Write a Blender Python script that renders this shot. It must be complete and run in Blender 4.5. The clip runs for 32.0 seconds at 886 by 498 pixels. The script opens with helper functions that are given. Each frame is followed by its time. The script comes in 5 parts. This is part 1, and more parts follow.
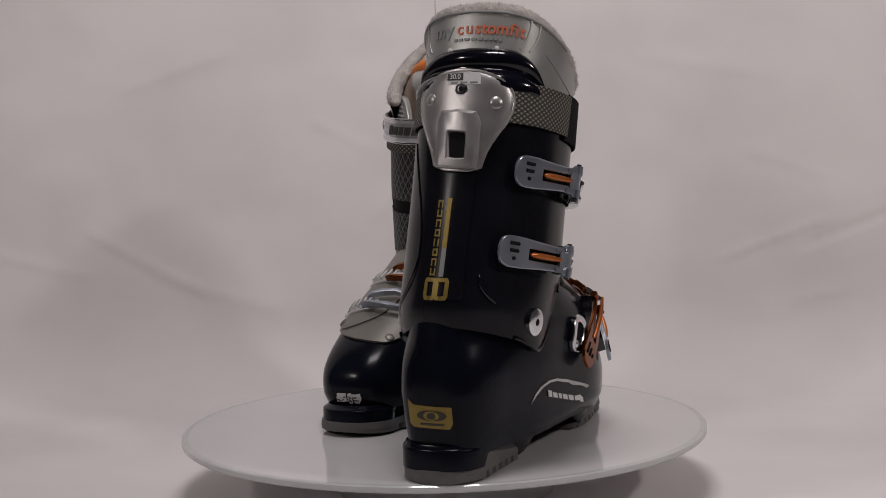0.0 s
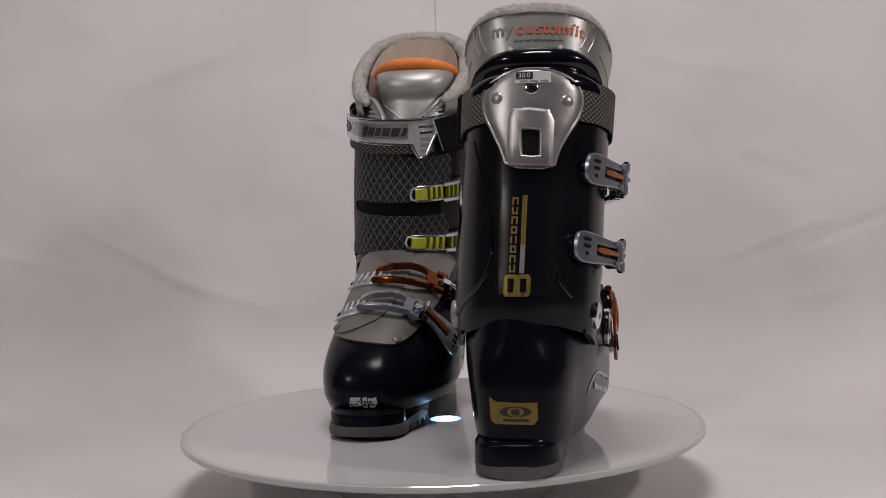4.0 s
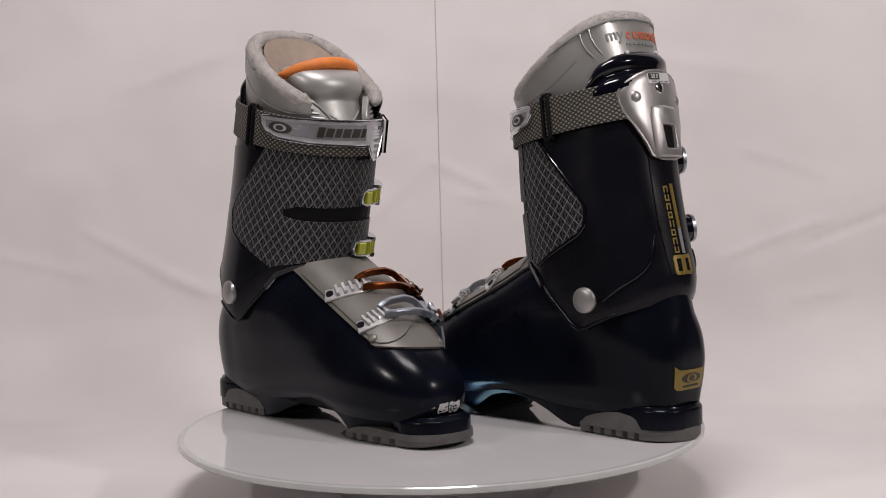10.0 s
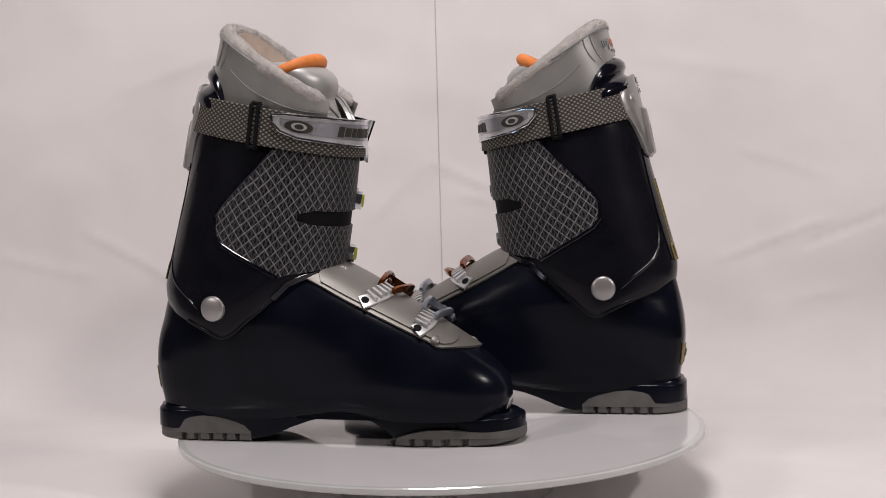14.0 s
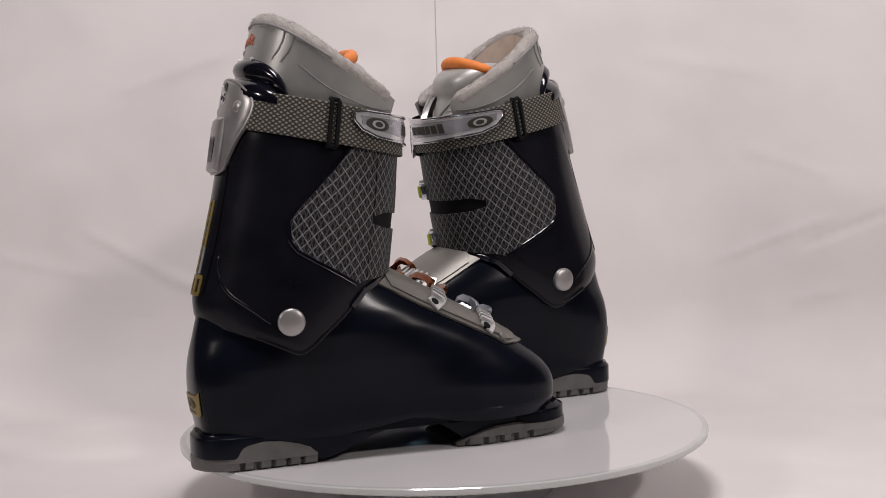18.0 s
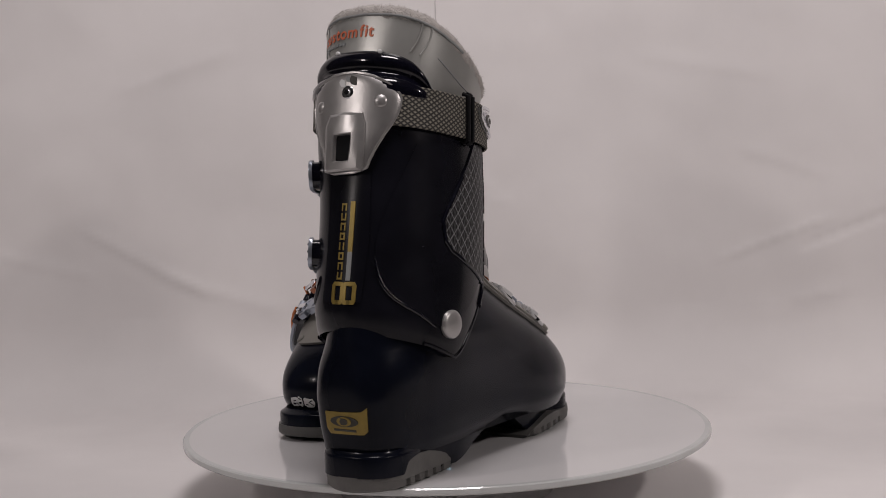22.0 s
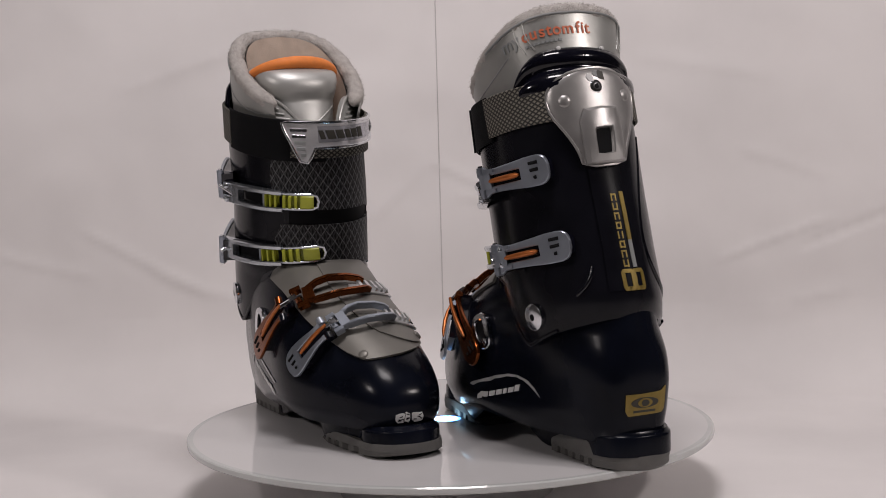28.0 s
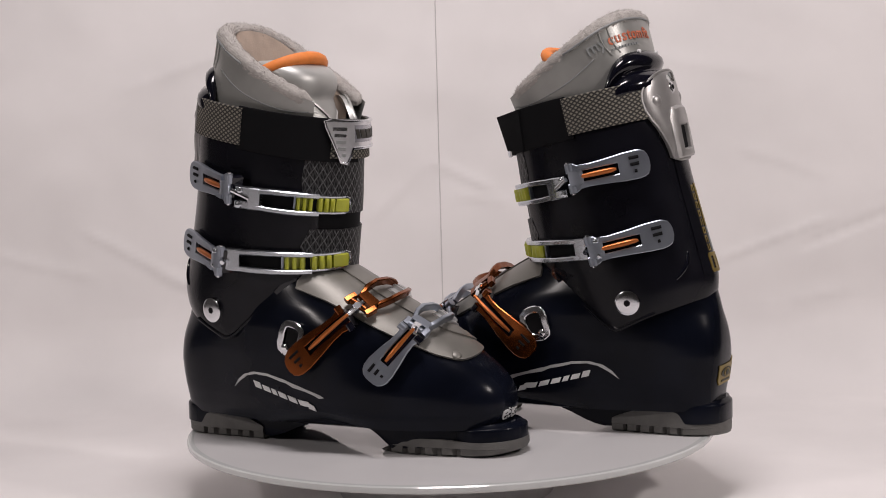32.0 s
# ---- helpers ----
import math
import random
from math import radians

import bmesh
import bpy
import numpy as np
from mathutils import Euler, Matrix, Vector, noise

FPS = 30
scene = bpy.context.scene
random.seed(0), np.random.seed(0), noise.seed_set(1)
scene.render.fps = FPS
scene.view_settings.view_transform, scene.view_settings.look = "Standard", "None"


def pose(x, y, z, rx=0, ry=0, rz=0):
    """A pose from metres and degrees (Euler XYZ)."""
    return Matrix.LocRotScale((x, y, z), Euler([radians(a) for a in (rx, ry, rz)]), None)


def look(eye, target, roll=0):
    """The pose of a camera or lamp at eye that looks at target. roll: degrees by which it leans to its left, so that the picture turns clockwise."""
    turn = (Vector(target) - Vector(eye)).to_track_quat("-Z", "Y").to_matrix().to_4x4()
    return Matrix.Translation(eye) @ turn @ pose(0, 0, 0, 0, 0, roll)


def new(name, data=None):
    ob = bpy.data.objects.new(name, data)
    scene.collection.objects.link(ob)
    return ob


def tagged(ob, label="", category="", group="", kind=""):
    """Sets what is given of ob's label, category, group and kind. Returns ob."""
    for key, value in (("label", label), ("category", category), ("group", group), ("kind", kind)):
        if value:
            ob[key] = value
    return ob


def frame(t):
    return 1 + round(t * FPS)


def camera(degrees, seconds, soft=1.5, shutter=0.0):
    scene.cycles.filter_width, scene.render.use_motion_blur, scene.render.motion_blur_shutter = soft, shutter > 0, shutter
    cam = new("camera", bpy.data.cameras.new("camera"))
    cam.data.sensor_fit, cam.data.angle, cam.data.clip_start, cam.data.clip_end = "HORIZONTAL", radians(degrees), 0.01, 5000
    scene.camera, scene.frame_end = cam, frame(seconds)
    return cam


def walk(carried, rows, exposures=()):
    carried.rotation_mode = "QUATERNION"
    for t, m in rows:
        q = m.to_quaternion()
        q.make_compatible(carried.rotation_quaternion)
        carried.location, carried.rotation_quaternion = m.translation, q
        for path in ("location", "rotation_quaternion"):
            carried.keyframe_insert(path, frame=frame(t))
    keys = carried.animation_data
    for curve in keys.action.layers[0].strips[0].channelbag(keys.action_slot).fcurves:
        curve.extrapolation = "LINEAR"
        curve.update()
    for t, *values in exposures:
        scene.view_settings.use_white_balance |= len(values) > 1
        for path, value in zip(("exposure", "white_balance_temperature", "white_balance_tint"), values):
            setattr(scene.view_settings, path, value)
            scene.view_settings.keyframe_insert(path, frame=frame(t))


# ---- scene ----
# ---------------------------------------------------------------- camera
THETA = [
    -93.7, -92.0, -90.5, -88.9, -87.2, -85.3, -83.1, -80.6, -77.7, -74.4, -70.8, -66.7, -62.3,
    -57.6, -52.9, -48.3, -43.8, -39.2, -34.8, -30.4, -26.1, -21.8, -17.5, -13.2, -8.9, -4.5,
    0.0, 4.5, 9.0, 13.5, 17.9, 22.4, 26.8, 31.3, 35.8, 40.4, 45.0, 49.5, 54.2,
    58.7, 63.3, 68.0, 72.6, 77.2, 81.7, 86.3, 91.0, 95.6, 100.1, 104.9, 109.6, 114.3,
    118.8, 123.3, 127.8, 132.2, 136.7, 141.2, 145.7, 150.1, 154.6, 159.0, 163.6, 168.2, 172.7]
cam = camera(33.55, 32.0, soft=0.95)
EYE = (0.0, -1.35, 0.2775)
AIM = Vector((math.sin(radians(0.089)) * math.cos(radians(4.846)), math.cos(radians(0.089)) * math.cos(radians(4.846)), -math.sin(radians(4.846))))
VIEW = look(EYE, Vector(EYE) + AIM, -1.62)
walk(cam, [(0.0, VIEW), (32.0, VIEW)],
     exposures=[(0.0, -0.63), (3.5, -0.60), (6.0, -0.54), (9.0, -0.28), (13.0, -0.06), (18.0, -0.10), (20.0, -0.29), (23.0, -0.60), (28.0, -0.38), (30.0, -0.19), (32.0, -0.04)])

# ---------------------------------------------------------------- light
world = bpy.data.worlds.new("room_air")
scene.world = world
world.use_nodes = True
world.node_tree.nodes["Background"].inputs[0].default_value = (0.9, 0.92, 1.0, 1)
world.node_tree.nodes["Background"].inputs[1].default_value = 0.02


def lamp(name, eye, target, size, size_y, watts, colour):
    data = bpy.data.lights.new(name, "AREA")
    data.shape, data.size, data.size_y, data.energy, data.color = "RECTANGLE", size, size_y, watts, colour
    ob = new(name, data)
    ob.matrix_world = look(eye, target)
    return ob


lamp("key_lamp", (1.25, -0.85, 1.0), (0.0, 0.15, 0.15), 0.13, 0.10, 10.0, (1.0, 0.905, 0.88))
lamp("second_lamp", (-1.20, -0.95, 0.95), (0.0, 0.15, 0.15), 0.13, 0.10, 5.9, (1.0, 0.905, 0.88))
lamp("ceiling_lamp", (0.0, -0.42, 1.62), (0.0, 0.5, 0.42), 0.5, 0.35, 17.8, (1.0, 0.925, 0.935))


# ---------------------------------------------------------------- materials
def material(name, base, rough=0.5, metal=0.0, vary=0.12, scale=40.0, bump=0.0, bump_scale=300.0, coat=0.0, second=None, emit=None, spec=0.5):
    """Principled surface with two scales of colour and gloss variation and fine relief."""
    mt = bpy.data.materials.new(name)
    mt.use_nodes = True
    nt = mt.node_tree
    bs = nt.nodes["Principled BSDF"]
    co = nt.nodes.new("ShaderNodeTexCoord")
    n1 = nt.nodes.new("ShaderNodeTexNoise")
    n1.inputs["Scale"].default_value, n1.inputs["Detail"].default_value = scale, 5
    n2 = nt.nodes.new("ShaderNodeTexNoise")
    n2.inputs["Scale"].default_value, n2.inputs["Detail"].default_value = bump_scale, 3
    for n in (n1, n2):
        nt.links.new(co.outputs["Object"], n.inputs["Vector"])
    ramp = nt.nodes.new("ShaderNodeValToRGB")
    ramp.color_ramp.elements[0].position, ramp.color_ramp.elements[1].position = 0.3, 0.7
    hi = second or [min(1, c * (1 + vary)) for c in base]
    ramp.color_ramp.elements[0].color = (*[c * (1 - vary) for c in base], 1)
    ramp.color_ramp.elements[1].color = (*hi, 1)
    nt.links.new(n1.outputs[0], ramp.inputs[0])
    nt.links.new(ramp.outputs[0], bs.inputs["Base Color"])
    mr = nt.nodes.new("ShaderNodeMapRange")
    mr.inputs[3].default_value, mr.inputs[4].default_value = max(0.02, rough * 0.8), min(1, rough * 1.25)
    nt.links.new(n1.outputs[0], mr.inputs[0])
    nt.links.new(mr.outputs[0], bs.inputs["Roughness"])
    bs.inputs["Metallic"].default_value = metal
    bs.inputs["Coat Weight"].default_value = coat
    bs.inputs["Coat Roughness"].default_value = 0.08
    bs.inputs["Specular IOR Level"].default_value = spec
    if bump:
        bp = nt.nodes.new("ShaderNodeBump")
        bp.inputs["Strength"].default_value, bp.inputs["Distance"].default_value = bump, 0.001
        nt.links.new(n2.outputs[0], bp.inputs["Height"])
        nt.links.new(bp.outputs[0], bs.inputs["Normal"])
    if emit:
        bs.inputs["Emission Color"].default_value, bs.inputs["Emission Strength"].default_value = (*emit[:3], 1), emit[3]
    return mt


def uv_pattern(mt, lines, width, light, dark, soft=0.04, under=(), under_colour=None, fade=None):
    """Families of thin lines over the surface's own coordinates in metres, over a dimmer family. lines: (angle in degrees, spacing in metres)."""
    nt = mt.node_tree
    bs = nt.nodes["Principled BSDF"]
    uv = nt.nodes.new("ShaderNodeUVMap")

    def family(rows, wide):
        total = None
        for angle, gap in rows:
            dot = nt.nodes.new("ShaderNodeVectorMath")
            dot.operation = "DOT_PRODUCT"
            dot.inputs[1].default_value = (math.cos(radians(angle)) / gap, math.sin(radians(angle)) / gap, 0)
            nt.links.new(uv.outputs[0], dot.inputs[0])
            pp = nt.nodes.new("ShaderNodeMath")
            pp.operation = "PINGPONG"
            pp.inputs[1].default_value = 0.5
            nt.links.new(dot.outputs["Value"], pp.inputs[0])
            mr = nt.nodes.new("ShaderNodeMapRange")
            mr.inputs[1].default_value, mr.inputs[2].default_value = wide - soft, wide + soft
            mr.inputs[3].default_value, mr.inputs[4].default_value = 1, 0
            nt.links.new(pp.outputs[0], mr.inputs[0])
            if total is None:
                total = mr.outputs[0]
            else:
                mx = nt.nodes.new("ShaderNodeMath")
                mx.operation = "MAXIMUM"
                nt.links.new(total, mx.inputs[0])
                nt.links.new(mr.outputs[0], mx.inputs[1])
                total = mx.outputs[0]
        return total

    def blend(fac, a, b):
        mix = nt.nodes.new("ShaderNodeMix")
        mix.data_type = "RGBA"
        for k, c in ((6, a), (7, b)):
            if isinstance(c, tuple):
                mix.inputs[k].default_value = (*c, 1)
            else:
                nt.links.new(c, mix.inputs[k])
        nt.links.new(fac, mix.inputs[0])
        return mix.outputs[2]

    total = family(lines, width)
    if fade:
        # the print wears thin towards the front, in broken patches
        split = nt.nodes.new("ShaderNodeSeparateXYZ")
        nt.links.new(uv.outputs[0], split.inputs[0])
        thin = nt.nodes.new("ShaderNodeMapRange")
        thin.inputs[1].default_value, thin.inputs[2].default_value, thin.inputs[3].default_value, thin.inputs[4].default_value = fade[0], fade[1], 1.0, fade[2]
        nt.links.new(split.outputs[0], thin.inputs[0])
        worn = nt.nodes.new("ShaderNodeTexNoise")
        worn.inputs["Scale"].default_value, worn.inputs["Detail"].default_value = 420, 2
        nt.links.new(uv.outputs[0], worn.inputs["Vector"])
        patch = nt.nodes.new("ShaderNodeMapRange")
        patch.inputs[1].default_value, patch.inputs[2].default_value, patch.inputs[3].default_value, patch.inputs[4].default_value = 0.36, 0.58, 0.45, 1.15
        nt.links.new(worn.outputs[0], patch.inputs[0])
        for out in (thin.outputs[0], patch.outputs[0]):
            mul = nt.nodes.new("ShaderNodeMath")
            mul.operation = "MULTIPLY"
            nt.links.new(total, mul.inputs[0])
            nt.links.new(out, mul.inputs[1])
            total = mul.outputs[0]
    ground = blend(family(under, 0.15), dark, under_colour) if under else dark
    nt.links.new(blend(total, ground, light), bs.inputs["Base Color"])
    bp = nt.nodes.new("ShaderNodeBump")
    bp.inputs["Strength"].default_value, bp.inputs["Distance"].default_value = 0.5, 0.0006
    nt.links.new(total, bp.inputs["Height"])
    nt.links.new(bp.outputs[0], bs.inputs["Normal"])
    return mt


SHELL = material("navy_shell_plastic", (0.0040, 0.0050, 0.0096), 0.20, vary=0.3, scale=25, bump=0.02, bump_scale=900, spec=0.13)
CUFF = material("black_cuff_plastic", (0.0062, 0.0062, 0.0092), 0.21, vary=0.3, scale=25, bump=0.015, bump_scale=900, spec=0.20)
GLOSS = material("glossy_black_plastic", (0.004, 0.004, 0.008), 0.11, vary=0.2, spec=0.5)
# near-black: shade of holes, slots and gaps put into colour, and plain black parts
DARK = material("recess_shade_black", (0.004, 0.004, 0.005), 0.7, spec=0.15)
SOLE = material("grey_sole_rubber", (0.105, 0.102, 0.097), 0.6, vary=0.2, scale=60, bump=0.3, bump_scale=700)
PANEL = material("champagne_grey_plastic", (0.190, 0.182, 0.165), 0.42, metal=0.5, vary=0.08, scale=30, bump=0.05, bump_scale=900)
SILVER = material("silver_satin_paint", (0.37, 0.36, 0.355), 0.36, metal=0.7, vary=0.08, scale=60, bump=0.05, bump_scale=1500)
LINER = material("silver_grey_liner", (0.36, 0.36, 0.345), 0.36, metal=0.5, vary=0.08, scale=40, bump=0.04, bump_scale=500)
TONGUE = material("bright_silver_tongue", (0.46, 0.46, 0.445), 0.44, metal=0.6, vary=0.06, scale=30)
CHROME = material("chromed_metal", (0.72, 0.73, 0.76), 0.16, metal=1.0, vary=0.1, scale=80)
STEEL = material("blue_grey_alloy", (0.34, 0.37, 0.425), 0.32, metal=0.82, vary=0.06, scale=40, bump=0.03, bump_scale=900)
RAIL = material("polished_buckle_frame", (0.56, 0.59, 0.63), 0.20, metal=0.95, vary=0.08, scale=60, bump=0.03, bump_scale=900)
PIN = material("bright_orange_pin", (0.44, 0.13, 0.03), 0.3, metal=0.6, vary=0.12, scale=90)
COPPER = material("orange_anodised_alloy", (0.21, 0.058, 0.014), 0.19, metal=0.9, vary=0.18, scale=70)
YELLOW = material("yellow_green_plastic", (0.44, 0.46, 0.045), 0.35, vary=0.1, scale=80)
ORANGE = material("orange_trim_fabric", (0.75, 0.22, 0.04), 0.6, vary=0.12, scale=90, bump=0.2)
GOLD = material("gold_label_foil", (0.22, 0.155, 0.032), 0.42, metal=0.4, vary=0.15, scale=120)
DECAL = material("black_print", (0.02, 0.018, 0.012), 0.5)
PALE = material("pale_print", (0.62, 0.62, 0.62), 0.45, vary=0.1)
GREYSILVER = material("dim_silver_print", (0.46, 0.46, 0.46), 0.4, metal=0.3, vary=0.2, scale=60)
RED = material("red_orange_print", (0.52, 0.13, 0.06), 0.5, vary=0.1)
GREYPRINT = material("grey_print", (0.22, 0.23, 0.23), 0.5)
BEIGE = material("beige_lining", (0.46, 0.375, 0.31), 0.9, vary=0.12, scale=60, bump=0.3, bump_scale=900)
FUR = material("grey_fleece", (0.42, 0.395, 0.375), 0.95, vary=0.14, scale=160, bump=0.9, bump_scale=700, spec=0.1)
VELCRO = material("black_hook_tape", (0.005, 0.005, 0.006), 0.85, bump=0.3, bump_scale=2500, spec=0.12)
WEAVE = uv_pattern(material("woven_strap", (0.1, 0.1, 0.09), 0.75), [(52, 0.0031), (-52, 0.0031)], 0.21, (0.013, 0.012, 0.011), (0.200, 0.185, 0.150), 0.10)
MESHPRINT = uv_pattern(material("lattice_print", (0.1, 0.1, 0.1), 0.5, spec=0.22), [(35, 0.0066), (-35, 0.0066)], 0.046, (0.22, 0.22, 0.225), (0.0025, 0.0025, 0.0035), 0.05, [(17, 0.0030), (-17, 0.0030)], (0.042, 0.042, 0.044), (-0.045, 0.050, 0.62))
# the blotchy tone puts soft mottled shading into the sheet's colour
SHEET = material("white_paper", (0.74, 0.715, 0.71), 0.85, vary=0.07, scale=4.0, bump=0.25, bump_scale=14)
ROOMPAINT = material("room_paint", (0.12, 0.115, 0.11), 0.9, vary=0.05, scale=2)
PLATE = material("bright_plate_metal", (0.78, 0.78, 0.80), 0.22, metal=0.6, vary=0.1, scale=60)
LADDER = material("brushed_ladder_metal", (0.60, 0.60, 0.60), 0.32, metal=0.6, vary=0.1, scale=90)
GLASSTOP = material("white_backed_glass", (0.66, 0.65, 0.655), 0.05, vary=0.02, scale=8, spec=0.9)
GLASSRIM = material("glass_rim", (0.55, 0.565, 0.56), 0.10, vary=0.05, scale=30, spec=0.9)
SEAM = material("seam_grey", (0.55, 0.53, 0.53), 0.9)
BASE = material("white_base_plastic", (0.55, 0.54, 0.54), 0.5)
# glowing blue that imitates the fringe of the lens's glow
LEDFRINGE = material("led_fringe", (0.2, 0.4, 0.9), 0.3, emit=(0.12, 0.35, 1.0, 5.0))
LED = material("led_lens", (0.8, 0.95, 1.0), 0.3, emit=(0.50, 0.82, 1.0, 14.0))


# ---------------------------------------------------------------- mesh helpers
class Geo:
    """Vertices, faces and surface coordinates of one mesh."""

    def __init__(self):
        self.v, self.f, self.uv = [], [], []

    def add(self, verts, faces, uvs=None):
        k = len(self.v)
        self.v += [tuple(p) for p in verts]
        self.f += [tuple(i + k for i in face) for face in faces]
        self.uv += list(uvs) if uvs else [(0.0, 0.0)] * len(verts)
        return self

    def grid(self, rows, closed=False, caps=False):
        """rows: rings of equal length."""
        n = len(rows[0])
        faces = []
        for i in range(len(rows) - 1):
            for j in range(n if closed else n - 1):
                a, b = i * n + j, i * n + (j + 1) % n
                faces.append((a, b, b + n, a + n))
        if caps:
            faces.append(tuple(range(n)))
            faces.append(tuple((len(rows) - 1) * n + j for j in range(n)))
        return self.add([p for r in rows for p in r], faces)

    def tube(self, path, radius, sides=8):
        """A round bar along a path; radius a number or one for each point."""
        rows = []
        path = [Vector(p) for p in path]
        for i, p in enumerate(path):
            d = (path[min(i + 1, len(path) - 1)] - path[max(i - 1, 0)]).normalized()
            a = d.orthogonal().normalized() if i == 0 else (rows_axis - d * rows_axis.dot(d)).normalized()
            rows_axis = a
            b = d.cross(a)
            r = radius[i] if isinstance(radius, (list, tuple)) else radius
            rows.append([p + a * r * math.cos(k * math.tau / sides) + b * r * math.sin(k * math.tau / sides) for k in range(sides)])
        return self.grid(rows, True, True)

    def dome(self, at, normal, radius, height, rings=5, sides=18, rim=0.0):
        """A rounded button on a surface."""
        n = Vector(normal).normalized()
        a = n.orthogonal().normalized()
        b = n.cross(a)
        rows = [[Vector(at) - n * 0.002 + (a * math.cos(k * math.tau / sides) + b * math.sin(k * math.tau / sides)) * radius for k in range(sides)]]
        for i in range(rings):
            w = i / rings * math.pi / 2
            r, z = radius * math.cos(w), rim + height * math.sin(w)
            rows.append([Vector(at) + n * z + (a * math.cos(k * math.tau / sides) + b * math.sin(k * math.tau / sides)) * r for k in range(sides)])
        self.grid(rows, True)
        k = len(self.v)
        self.add([Vector(at) + n * (rim + height)], [])
        self.f += [(k, k - sides + j, k - sides + (j + 1) % sides) for j in range(sides)]
        return self


def mesh_object(name, geo, mat, m=1, sharp=38, crisp=True):
    me = bpy.data.meshes.new(name)
    me.from_pydata([(x, y * m, z) for x, y, z in geo.v], [], geo.f)
    layer = me.uv_layers.new(name="UVMap")
    for loop in me.loops:
        layer.data[loop.index].uv = geo.uv[loop.vertex_index]
    bm = bmesh.new()
    bm.from_mesh(me)
    bmesh.ops.recalc_face_normals(bm, faces=bm.faces)
    bm.to_mesh(me)
    bm.free()
    me.shade_smooth()
    if crisp:
        me.set_sharp_from_angle(angle=radians(sharp))
    me.materials.append(mat)
    return new(name, me)


def part(name, geo, mat, parent, label="", m=1, sharp=38):
    ob = mesh_object(name, geo, mat, m, sharp)
    ob.parent = parent
    return tagged(ob, label)


def lut(table, x):
    """Smooth look-up in rows of (x, value, ...): returns one value or a tuple."""
    xs = [r[0] for r in table]
    out = [float(np.interp(x, xs, [r[i] for r in table])) for i in range(1, len(table[0]))]
    return out[0] if len(out) == 1 else out


def rounded(table, steps=3):
    """The table with its corners cut, so that profiles bend smoothly."""
    for _ in range(steps):
        fresh = [table[0]]
        for a, b in zip(table, table[1:]):
            fresh.append(tuple(p * 0.75 + q * 0.25 for p, q in zip(a, b)))
            fresh.append(tuple(p * 0.25 + q * 0.75 for p, q in zip(a, b)))
        table = fresh + [table[-1]]
    return table


